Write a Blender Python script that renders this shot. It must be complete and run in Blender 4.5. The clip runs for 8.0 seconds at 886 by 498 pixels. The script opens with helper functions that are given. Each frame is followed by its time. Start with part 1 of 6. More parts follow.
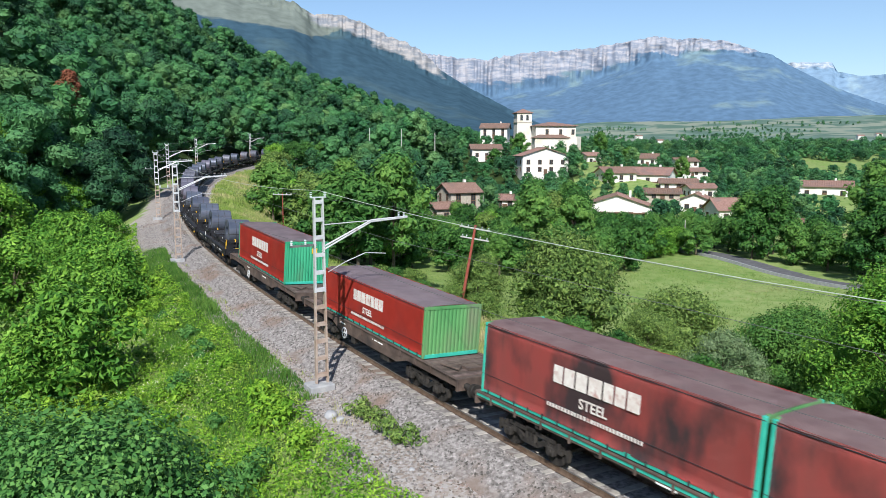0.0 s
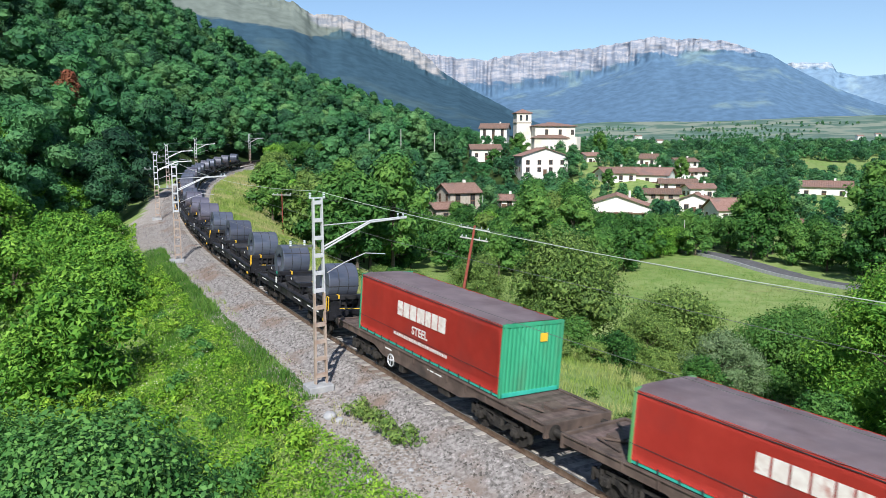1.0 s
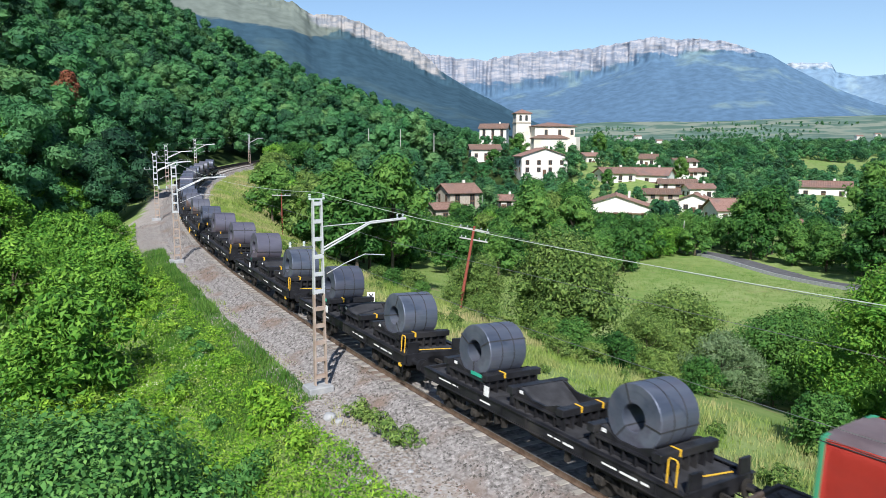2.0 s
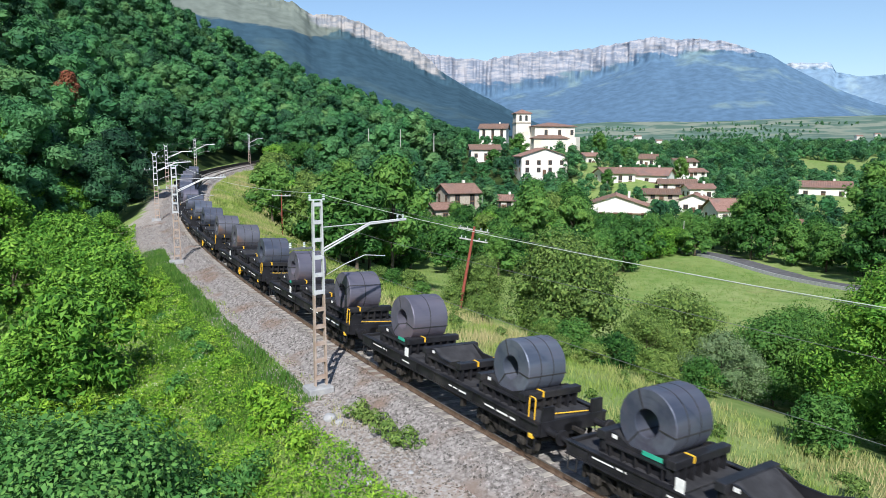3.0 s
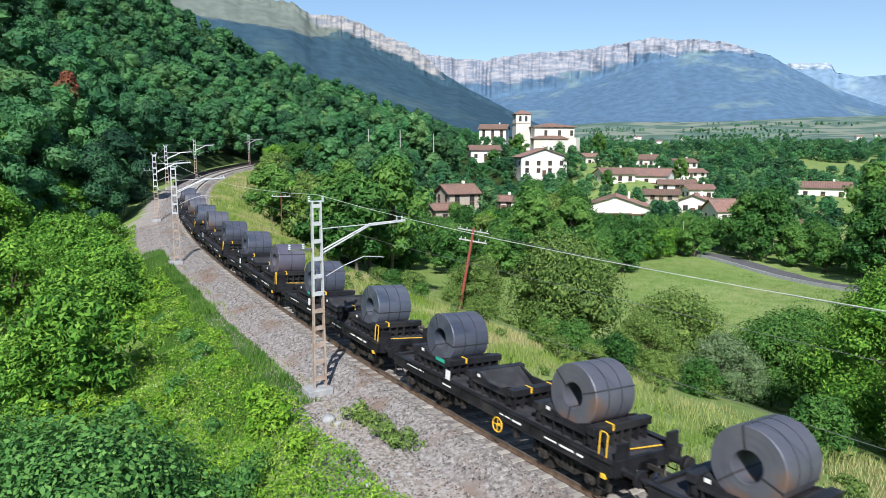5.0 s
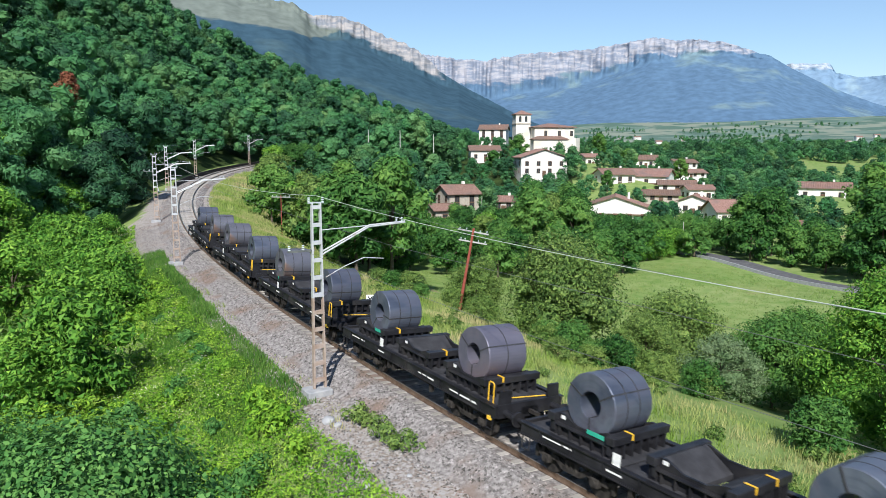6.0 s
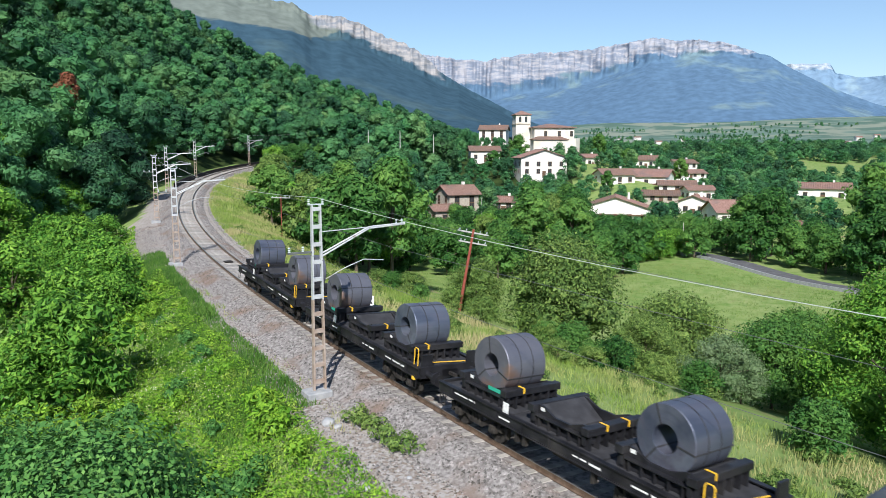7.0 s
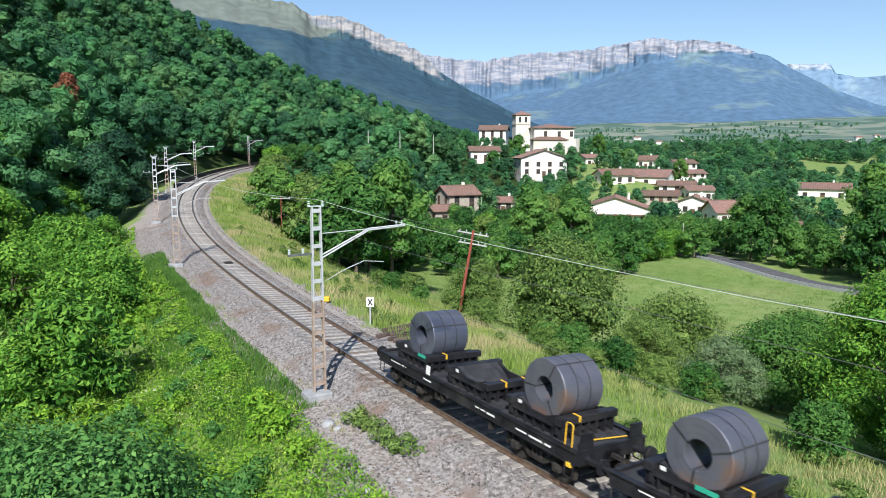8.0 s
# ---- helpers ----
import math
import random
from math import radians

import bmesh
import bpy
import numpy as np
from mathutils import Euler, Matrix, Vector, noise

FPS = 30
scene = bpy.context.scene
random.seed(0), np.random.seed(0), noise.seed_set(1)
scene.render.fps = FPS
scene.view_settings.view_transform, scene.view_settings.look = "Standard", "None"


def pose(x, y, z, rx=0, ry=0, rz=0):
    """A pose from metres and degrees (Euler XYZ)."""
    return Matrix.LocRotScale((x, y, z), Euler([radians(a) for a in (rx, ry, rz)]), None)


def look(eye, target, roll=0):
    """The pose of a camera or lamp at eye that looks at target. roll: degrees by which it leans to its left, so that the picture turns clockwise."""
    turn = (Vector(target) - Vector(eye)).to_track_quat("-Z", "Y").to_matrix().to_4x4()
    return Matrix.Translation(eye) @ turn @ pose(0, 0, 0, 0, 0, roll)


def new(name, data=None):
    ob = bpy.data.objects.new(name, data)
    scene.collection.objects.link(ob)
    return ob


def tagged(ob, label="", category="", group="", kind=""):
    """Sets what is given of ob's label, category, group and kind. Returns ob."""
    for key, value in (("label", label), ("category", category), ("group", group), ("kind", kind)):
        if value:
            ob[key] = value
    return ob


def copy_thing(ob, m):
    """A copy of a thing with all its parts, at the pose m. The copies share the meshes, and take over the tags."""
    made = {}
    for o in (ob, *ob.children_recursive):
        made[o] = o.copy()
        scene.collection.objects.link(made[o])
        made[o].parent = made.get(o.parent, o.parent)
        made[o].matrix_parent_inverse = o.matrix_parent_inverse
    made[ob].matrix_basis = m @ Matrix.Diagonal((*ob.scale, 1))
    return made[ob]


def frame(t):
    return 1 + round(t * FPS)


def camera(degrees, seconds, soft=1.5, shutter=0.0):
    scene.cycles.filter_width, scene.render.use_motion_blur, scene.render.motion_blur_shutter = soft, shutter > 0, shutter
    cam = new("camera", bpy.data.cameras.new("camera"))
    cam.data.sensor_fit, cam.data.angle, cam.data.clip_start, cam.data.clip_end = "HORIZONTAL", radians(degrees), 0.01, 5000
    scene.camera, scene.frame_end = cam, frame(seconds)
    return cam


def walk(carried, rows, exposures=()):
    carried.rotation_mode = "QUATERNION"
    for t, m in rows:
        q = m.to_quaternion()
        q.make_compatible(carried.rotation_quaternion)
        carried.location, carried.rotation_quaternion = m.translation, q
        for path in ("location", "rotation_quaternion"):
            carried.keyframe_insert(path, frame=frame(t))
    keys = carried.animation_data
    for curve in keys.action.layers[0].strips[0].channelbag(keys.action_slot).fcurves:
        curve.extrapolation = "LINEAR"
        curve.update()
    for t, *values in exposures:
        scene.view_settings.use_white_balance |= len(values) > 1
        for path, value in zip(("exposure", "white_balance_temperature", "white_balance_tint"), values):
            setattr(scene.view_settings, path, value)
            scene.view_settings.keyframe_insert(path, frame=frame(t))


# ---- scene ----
# ---------------------------------------------------------------- camera
cam = camera(65.1, 8.0, 0.75, 0.12)


def hover(x, z, pitch, yaw):
    return pose(x, 0, z, 90 - pitch, 0, yaw) @ pose(0, 0, 0, 0, 0, 0.132)


PATH = [
    (0.0, hover(-0.045, 8.829, 7.876, 0.105)),
    (0.5, hover(-0.034, 8.833, 7.871, 0.090)),
    (1.0, hover(-0.028, 8.845, 7.864, 0.070)),
    (1.5, hover(-0.028, 8.865, 7.859, 0.048)),
    (3.0, hover(-0.036, 8.916, 7.855, 0.026)),
    (3.5, hover(-0.030, 8.925, 7.851, 0.023)),
    (4.0, hover(-0.024, 8.933, 7.848, 0.020)),
    (4.5, hover(-0.016, 8.945, 7.838, 0.018)),
    (6.0, hover(0.002, 8.994, 7.796, 0.013)),
    (6.5, hover(0.005, 9.023, 7.786, 0.012)),
    (7.0, hover(0.004, 9.053, 7.780, 0.010)),
    (7.5, hover(0.003, 9.087, 7.780, 0.006)),
    (8.0, hover(0.000, 9.121, 7.778, 0.000)),
]
walk(cam, PATH)

# ---------------------------------------------------------------- light
world = bpy.data.worlds.new("sky")
scene.world = world
world.use_nodes = True
nt = world.node_tree
bg = nt.nodes["Background"]
sky = nt.nodes.new("ShaderNodeTexSky")
sky.sky_type = "NISHITA"
sky.sun_disc = False
SUN_ELEV, SUN_AZ = radians(41), radians(184)
sky.sun_elevation, sky.sun_rotation = SUN_ELEV, SUN_AZ
sky.air_density, sky.dust_density, sky.ozone_density = 1.0, 0.6, 4.0
nt.links.new(sky.outputs[0], bg.inputs[0])
bg.inputs[1].default_value = 0.112
sun_dir = Vector((math.sin(SUN_AZ) * math.cos(SUN_ELEV), math.cos(SUN_AZ) * math.cos(SUN_ELEV), math.sin(SUN_ELEV)))
sun = new("sun", bpy.data.lights.new("sun", "SUN"))
sun.data.energy, sun.data.angle, sun.data.color = 4.8, radians(0.55), (1.0, 0.985, 0.96)
sun.matrix_world = look(sun_dir * 100, (0, 0, 0))
scene.view_settings.exposure = 0.37


# ---------------------------------------------------------------- materials
def material(name, c1, c2, tint=0.0, rough=0.7, scale=3.0, metal=0.0, bump=0.0, bump_scale=30.0, c3=None, scale3=0.3, island=0.0, per_object=0.0,
             transl=None, stretch=(1, 1, 1), spec=0.3, cut=(0.35, 0.65), cut3=(0.5, 0.7)):
    """Two colours by noise, a third one in larger patches, optional fine relief, leaf-by-leaf and thing-by-thing variation."""
    m = bpy.data.materials.new(name)
    m.use_nodes = True
    t = m.node_tree
    N, lk = t.nodes, t.links
    b = N["Principled BSDF"]
    b.inputs["Roughness"].default_value = rough
    b.inputs["Metallic"].default_value = metal
    b.inputs["Specular IOR Level"].default_value = spec
    co = N.new("ShaderNodeTexCoord")
    mp = N.new("ShaderNodeMapping")
    mp.inputs["Scale"].default_value = stretch
    lk.new(co.outputs["Object"], mp.inputs[0])

    def noise_mix(a, b2, sc, lo, hi):
        n = N.new("ShaderNodeTexNoise")
        n.inputs["Scale"].default_value = sc
        n.inputs["Detail"].default_value = 5
        lk.new(mp.outputs[0], n.inputs["Vector"])
        r = N.new("ShaderNodeMapRange")
        r.inputs[1].default_value, r.inputs[2].default_value = lo, hi
        lk.new(n.outputs[0], r.inputs[0])
        x = N.new("ShaderNodeMix")
        x.data_type = "RGBA"
        lk.new(r.outputs[0], x.inputs[0])
        for sock, v in ((6, a), (7, b2)):
            if isinstance(v, tuple):
                x.inputs[sock].default_value = (*v, 1)
            else:
                lk.new(v, x.inputs[sock])
        return x.outputs[2]

    col = noise_mix(c1, c2, scale, *cut)
    if c3:
        col = noise_mix(col, c3, scale3, *cut3)
    if island or per_object:
        hsv = N.new("ShaderNodeHueSaturation")
        lk.new(col, hsv.inputs["Color"])
        add = None
        if tint:
            g = N.new("ShaderNodeAttribute")
            g.attribute_name = "tint"
            tm = N.new("ShaderNodeMath")
            tm.operation = "MULTIPLY"
            lk.new(g.outputs["Fac"], tm.inputs[0])
            tm.inputs[1].default_value = tint
            add = tm.outputs[0]
        for amount, kind, out in ((island, "ShaderNodeNewGeometry", "Random Per Island"), (per_object, "ShaderNodeObjectInfo", "Random")):
            if amount:
                g = N.new(kind)
                r = N.new("ShaderNodeMapRange")
                r.inputs[3].default_value, r.inputs[4].default_value = -amount, amount
                lk.new(g.outputs[out], r.inputs[0])
                if add is None:
                    add = r.outputs[0]
                else:
                    s = N.new("ShaderNodeMath")
                    lk.new(add, s.inputs[0]), lk.new(r.outputs[0], s.inputs[1])
                    add = s.outputs[0]
        s = N.new("ShaderNodeMath")
        lk.new(add, s.inputs[0])
        s.inputs[1].default_value = 1.0
        lk.new(s.outputs[0], hsv.inputs["Value"])
        h = N.new("ShaderNodeMath")
        h.operation = "MULTIPLY_ADD"
        lk.new(add, h.inputs[0])
        h.inputs[1].default_value, h.inputs[2].default_value = -0.045, 0.5
        lk.new(h.outputs[0], hsv.inputs["Hue"])
        col = hsv.outputs[0]
    lk.new(col, b.inputs["Base Color"])
    if bump:
        n = N.new("ShaderNodeTexNoise")
        n.inputs["Scale"].default_value, n.inputs["Detail"].default_value = bump_scale, 4
        lk.new(mp.outputs[0], n.inputs["Vector"])
        bm_ = N.new("ShaderNodeBump")
        bm_.inputs["Strength"].default_value, bm_.inputs["Distance"].default_value = bump, 0.02
        lk.new(n.outputs[0], bm_.inputs["Height"])
        lk.new(bm_.outputs[0], b.inputs["Normal"])
    if transl:
        tr = N.new("ShaderNodeBsdfTranslucent")
        mx = N.new("ShaderNodeMixShader")
        mx.inputs[0].default_value = transl
        lk.new(col, tr.inputs[0])
        lk.new(b.outputs[0], mx.inputs[1]), lk.new(tr.outputs[0], mx.inputs[2])
        lk.new(mx.outputs[0], N["Material Output"].inputs[0])
    return m


LEAF = dict(rough=0.6, transl=0.12, spec=0.15)
M = {
    # leaves of the farther woods; extra blue in the green imitates air haze
    "forest": material("hazed_forest_leaves", (0.031, 0.114, 0.048), (0.063, 0.178, 0.066), scale=0.13, cut=(0.40, 0.60), c3=(0.090, 0.195, 0.066), scale3=0.05, cut3=(0.55, 0.66), island=0.26, tint=0.62, **LEAF),
    "tree": material("tree_leaves", (0.042, 0.128, 0.027), (0.078, 0.186, 0.037), scale=0.4, island=0.36, per_object=0.40, **LEAF),
    "olive": material("yellowish_leaves", (0.100, 0.180, 0.036), (0.150, 0.230, 0.060), scale=0.5, island=0.45, per_object=0.12, **LEAF),
    "bright": material("bright_leaves", (0.078, 0.215, 0.026), (0.135, 0.290, 0.038), scale=0.5, island=0.45, per_object=0.15, **LEAF),
    "bramble": material("yellow_green_weeds", (0.105, 0.250, 0.020), (0.180, 0.335, 0.034), scale=0.7, c3=(0.240, 0.350, 0.065), scale3=1.2, cut3=(0.55, 0.7), island=0.45, **LEAF),
    "fig": material("broad_leaves", (0.052, 0.160, 0.036), (0.098, 0.235, 0.056), scale=1.0, island=0.42, **LEAF),
    "silver": material("silvery_leaves", (0.10, 0.175, 0.07), (0.17, 0.24, 0.12), scale=1.0, island=0.25, **LEAF),
    "red_leaf": material("reddish_dead_leaves", (0.20, 0.070, 0.038), (0.28, 0.11, 0.06), scale=0.5, island=0.2, **LEAF),
    "bloom": material("pale_flowers", (0.50, 0.52, 0.36), (0.62, 0.62, 0.48), island=0.1, rough=0.7),
    "grass": material("grass_blades", (0.160, 0.260, 0.045), (0.270, 0.330, 0.100), scale=0.5, c3=(0.42, 0.37, 0.19), scale3=0.22, cut3=(0.45, 0.66), island=0.25, **LEAF),
    "bank_grass": material("dark_bank_grass", (0.060, 0.150, 0.026), (0.105, 0.215, 0.040), scale=0.6, island=0.3, **LEAF),
    "meadow": material("meadow_grass", (0.150, 0.240, 0.060), (0.220, 0.285, 0.090), scale=0.12, c3=(0.260, 0.270, 0.120), scale3=0.06, island=0.22, **LEAF),
    "bark": material("bark", (0.085, 0.065, 0.048), (0.15, 0.12, 0.09), scale=6, bump=0.6, bump_scale=14, rough=0.9),
    "rail": material("rail_steel", (0.13, 0.085, 0.06), (0.21, 0.15, 0.11), scale=5, rough=0.5, metal=0.4),
    "rail_top": material("polished_rail_head", (0.34, 0.33, 0.32), (0.42, 0.41, 0.40), scale=2, rough=0.3, metal=0.8),
    "sleeper": material("concrete_sleeper", (0.30, 0.28, 0.25), (0.42, 0.39, 0.35), scale=4, rough=0.9, bump=0.3, per_object=0.2),
    "stone": material("ballast_stone", (0.135, 0.122, 0.114), (0.30, 0.28, 0.265), c3=(0.185, 0.140, 0.112), scale3=0.5, cut3=(0.52, 0.66), scale=7.0, bump=0.8, bump_scale=25, rough=0.9, island=0.6),
    "mast": material("galvanised_steel", (0.50, 0.51, 0.53), (0.60, 0.61, 0.62), scale=3, rough=0.5, metal=0.25, c3=(0.26, 0.17, 0.11), scale3=1.1, cut3=(0.60, 0.68)),
    "mast_old": material("weathered_mast_foot", (0.30, 0.22, 0.17), (0.40, 0.33, 0.28), scale=3, rough=0.8),
    "concrete": material("concrete", (0.27, 0.28, 0.29), (0.38, 0.38, 0.38), scale=3, rough=0.9, bump=0.4),
    "wire": material("wire", (0.12, 0.13, 0.13), (0.18, 0.19, 0.18), rough=0.6, metal=0.3),
    "wire_pale": material("pale_cable", (0.42, 0.47, 0.42), (0.52, 0.56, 0.50), rough=0.6),
    "glass_ins": material("insulator_glass", (0.35, 0.42, 0.42), (0.5, 0.55, 0.55), rough=0.2),
    "black": material("black_wagon_paint", (0.011, 0.011, 0.013), (0.022, 0.022, 0.026), scale=2.2, rough=0.5, c3=(0.036, 0.034, 0.034), scale3=1.2, bump=0.2),
    "deck": material("dusty_black_deck", (0.026, 0.026, 0.029), (0.046, 0.046, 0.051), scale=2.5, rough=0.85, bump=0.3),
    "under": material("grimy_bogie", (0.018, 0.016, 0.015), (0.042, 0.037, 0.032), scale=5, rough=0.85, bump=0.4),
    "brown": material("rusty_brown_frame", (0.085, 0.060, 0.050), (0.135, 0.098, 0.080), scale=2.2, rough=0.85, c3=(0.055, 0.042, 0.038), scale3=1.3, bump=0.3),
    "plank": material("worn_deck_planks", (0.085, 0.060, 0.052), (0.15, 0.11, 0.095), scale=4, rough=0.9, per_object=0.3, bump=0.3),
    "tread": material("wheel_tread", (0.30, 0.28, 0.26), (0.38, 0.36, 0.34), rough=0.35, metal=0.8),
    "yellow": material("yellow_paint", (0.75, 0.43, 0.03), (0.82, 0.50, 0.05), rough=0.5),
    "white": material("white_marking", (0.68, 0.68, 0.66), (0.80, 0.80, 0.78), scale=9, rough=0.7),
    "lettering": material("worn_white_lettering", (0.72, 0.68, 0.64), (0.60, 0.52, 0.48), scale=4, rough=0.7, c3=(0.45, 0.25, 0.22), scale3=3.5, cut3=(0.6, 0.75)),
    "tag_green": material("green_marking", (0.03, 0.36, 0.24), (0.05, 0.42, 0.28), rough=0.6),
    "blue": material("light_blue_coupler", (0.16, 0.36, 0.55), (0.22, 0.42, 0.6), rough=0.5),
    "dark_blue": material("dark_blue_part", (0.03, 0.06, 0.14), (0.05, 0.09, 0.2), rough=0.5),
    "steel_a": material("blue_grey_coil_steel", (0.066, 0.080, 0.116), (0.150, 0.166, 0.208), scale=1.1, c3=(0.105, 0.105, 0.140), scale3=2.4, rough=0.45, metal=0.35, per_object=0.16, stretch=(1, 0.25, 1), bump=0.12, bump_scale=9),
    "steel_b": material("rust_tinted_coil_steel", (0.110, 0.115, 0.145), (0.150, 0.150, 0.175), scale=1.2, rough=0.5, metal=0.35, c3=(0.24, 0.13, 0.075), scale3=0.9, cut3=(0.55, 0.72), stretch=(1, 0.5, 1), bump=0.12, bump_scale=9),
    "steel_c": material("purplish_coil_steel", (0.110, 0.108, 0.145), (0.155, 0.148, 0.190), scale=1.4, rough=0.5, metal=0.3, c3=(0.17, 0.135, 0.155), scale3=0.8, stretch=(1, 0.3, 1), bump=0.12, bump_scale=9),
    "strap": material("steel_strap", (0.030, 0.030, 0.034), (0.05, 0.05, 0.055), rough=0.5),
    "tarp": material("red_tarpaulin", (0.50, 0.045, 0.032), (0.58, 0.060, 0.042), scale=1.3, rough=0.6, c3=(0.42, 0.055, 0.045), scale3=0.6, bump=0.15, bump_scale=5),
    "tarp_worn": material("stained_red_tarpaulin", (0.48, 0.090, 0.080), (0.37, 0.100, 0.090), scale=0.9, rough=0.7, c3=(0.080, 0.055, 0.058), scale3=0.7, cut3=(0.46, 0.62), stretch=(1, 1, 0.45), bump=0.25, bump_scale=4),
    "roof_tarp": material("purplish_grey_roof_tarp", (0.27, 0.215, 0.235), (0.34, 0.27, 0.285), scale=1.3, rough=0.8, c3=(0.22, 0.16, 0.17), scale3=0.5, bump=0.2, bump_scale=6),
    "roof_worn": material("dusty_red_roof_tarp", (0.27, 0.175, 0.175), (0.36, 0.25, 0.24), scale=1.4, rough=0.8, c3=(0.21, 0.15, 0.15), scale3=0.7, bump=0.2, bump_scale=6),
    "green": material("green_container_steel", (0.030, 0.28, 0.145), (0.045, 0.34, 0.18), scale=1.6, rough=0.6, c3=(0.06, 0.22, 0.12), scale3=1.3, stretch=(1, 1, 0.3)),
    "green_worn": material("worn_green_container_steel", (0.075, 0.25, 0.085), (0.12, 0.30, 0.11), scale=1.4, rough=0.7, c3=(0.15, 0.20, 0.11), scale3=1.0, stretch=(1, 1, 0.3)),
    "teal": material("teal_frame_paint", (0.03, 0.36, 0.27), (0.05, 0.44, 0.33), scale=3, rough=0.5),
    "pole_red": material("red_brown_pole", (0.23, 0.055, 0.035), (0.30, 0.085, 0.06), scale=4, rough=0.8),
    "sign": material("white_sign_plate", (0.78, 0.78, 0.76), (0.84, 0.84, 0.82), rough=0.5),
    "sign_black": material("sign_black", (0.012, 0.012, 0.012), (0.02, 0.02, 0.02), rough=0.6),
    "sign_red": material("sign_red", (0.55, 0.03, 0.02), (0.6, 0.05, 0.03), rough=0.5),
    "sign_blue": material("sign_blue", (0.12, 0.32, 0.62), (0.16, 0.38, 0.68), rough=0.5),
    "asphalt": material("asphalt", (0.085, 0.085, 0.092), (0.125, 0.125, 0.130), scale=1.5, rough=0.9, bump=0.3),
    "wall": material("whitewashed_wall", (0.66, 0.64, 0.60), (0.74, 0.72, 0.68), scale=0.6, rough=0.9, c3=(0.66, 0.62, 0.54), scale3=0.35, per_object=0.06),
    "church": material("cream_plaster", (0.64, 0.60, 0.53), (0.70, 0.67, 0.60), scale=0.5, rough=0.9, c3=(0.66, 0.58, 0.46), scale3=0.3),
    "stone_wall": material("stone_masonry", (0.34, 0.30, 0.25), (0.46, 0.41, 0.34), scale=2, rough=0.95, bump=0.5, bump_scale=6),
    "roof": material("terracotta_tiles", (0.17, 0.098, 0.076), (0.26, 0.165, 0.130), scale=2.5, rough=0.9, c3=(0.155, 0.115, 0.10), scale3=0.3, per_object=0.2),
    "timber": material("dark_timber", (0.10, 0.060, 0.038), (0.15, 0.09, 0.06), scale=3, rough=0.8),
    "pane": material("window_glass", (0.03, 0.035, 0.04), (0.045, 0.05, 0.055), rough=0.15, spec=0.6),
    "pole": material("grey_pole", (0.36, 0.36, 0.34), (0.46, 0.46, 0.43), scale=3, rough=0.8),
}


def ground_material():
    """Grass, bare gravel by the track and dry soil, told apart by a painted surface mask."""
    m = bpy.data.materials.new("ground")
    m.use_nodes = True
    t = m.node_tree
    N, lk = t.nodes, t.links
    b = N["Principled BSDF"]
    b.inputs["Roughness"].default_value = 0.95
    b.inputs["Specular IOR Level"].default_value = 0.15
    co = N.new("ShaderNodeTexCoord")

    def noise_at(scale, detail=6):
        n = N.new("ShaderNodeTexNoise")
        n.inputs["Scale"].default_value, n.inputs["Detail"].default_value = scale, detail
        lk.new(co.outputs["Object"], n.inputs["Vector"])
        return n.outputs[0]

    def mix(f, a, c):
        x = N.new("ShaderNodeMix")
        x.data_type = "RGBA"
        lk.new(f, x.inputs[0])
        for sock, v in ((6, a), (7, c)):
            if isinstance(v, tuple):
                x.inputs[sock].default_value = (*v, 1)
            else:
                lk.new(v, x.inputs[sock])
        return x.outputs[2]

    def ramp(v, lo, hi):
        r = N.new("ShaderNodeMapRange")
        r.inputs[1].default_value, r.inputs[2].default_value = lo, hi
        lk.new(v, r.inputs[0])
        return r.outputs[0]

    def attr(name):
        a = N.new("ShaderNodeAttribute")
        a.attribute_name = name
        return a.outputs["Fac"]

    def roughened(v, amount):
        s = N.new("ShaderNodeMath")
        s.operation = "MULTIPLY_ADD"
        lk.new(noise_at(0.9), s.inputs[0])
        s.inputs[1].default_value = amount
        lk.new(v, s.inputs[2])
        return ramp(s.outputs[0], 0.35 + amount / 2, 0.65 + amount / 2)

    grass = mix(ramp(noise_at(0.05), 0.35, 0.65), (0.190, 0.270, 0.078), (0.250, 0.305, 0.115))
    grass = mix(ramp(noise_at(0.6), 0.42, 0.72), grass, (0.120, 0.215, 0.045))
    grass = mix(ramp(noise_at(0.23), 0.62, 0.72), grass, (0.25, 0.20, 0.11))
    soil = mix(ramp(noise_at(0.5), 0.4, 0.6), (0.22, 0.18, 0.15), (0.30, 0.255, 0.22))
    soil = mix(ramp(noise_at(7), 0.42, 0.6), soil, (0.37, 0.35, 0.33))
    # ground of the wooded areas, much darker green than the open grass
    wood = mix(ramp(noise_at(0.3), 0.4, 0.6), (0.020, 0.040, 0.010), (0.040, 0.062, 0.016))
    # far fields, shifted to blue-grey so that their colour carries the haze
    hazy_farm = mix(ramp(noise_at(0.006, 2), 0.45, 0.52), (0.13, 0.195, 0.155), (0.215, 0.245, 0.19))
    hazy_farm = mix(ramp(noise_at(0.010, 3), 0.47, 0.53), hazy_farm, (0.085, 0.145, 0.11))
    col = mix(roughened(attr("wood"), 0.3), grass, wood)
    col = mix(roughened(attr("hazy_farm"), 0.1), col, hazy_farm)
    col = mix(roughened(attr("soil"), 0.5), col, soil)
    lk.new(col, b.inputs["Base Color"])
    bp = N.new("ShaderNodeBump")
    bp.inputs["Strength"].default_value, bp.inputs["Distance"].default_value = 0.6, 0.06
    lk.new(noise_at(9), bp.inputs["Height"])
    lk.new(bp.outputs[0], b.inputs["Normal"])
    return m


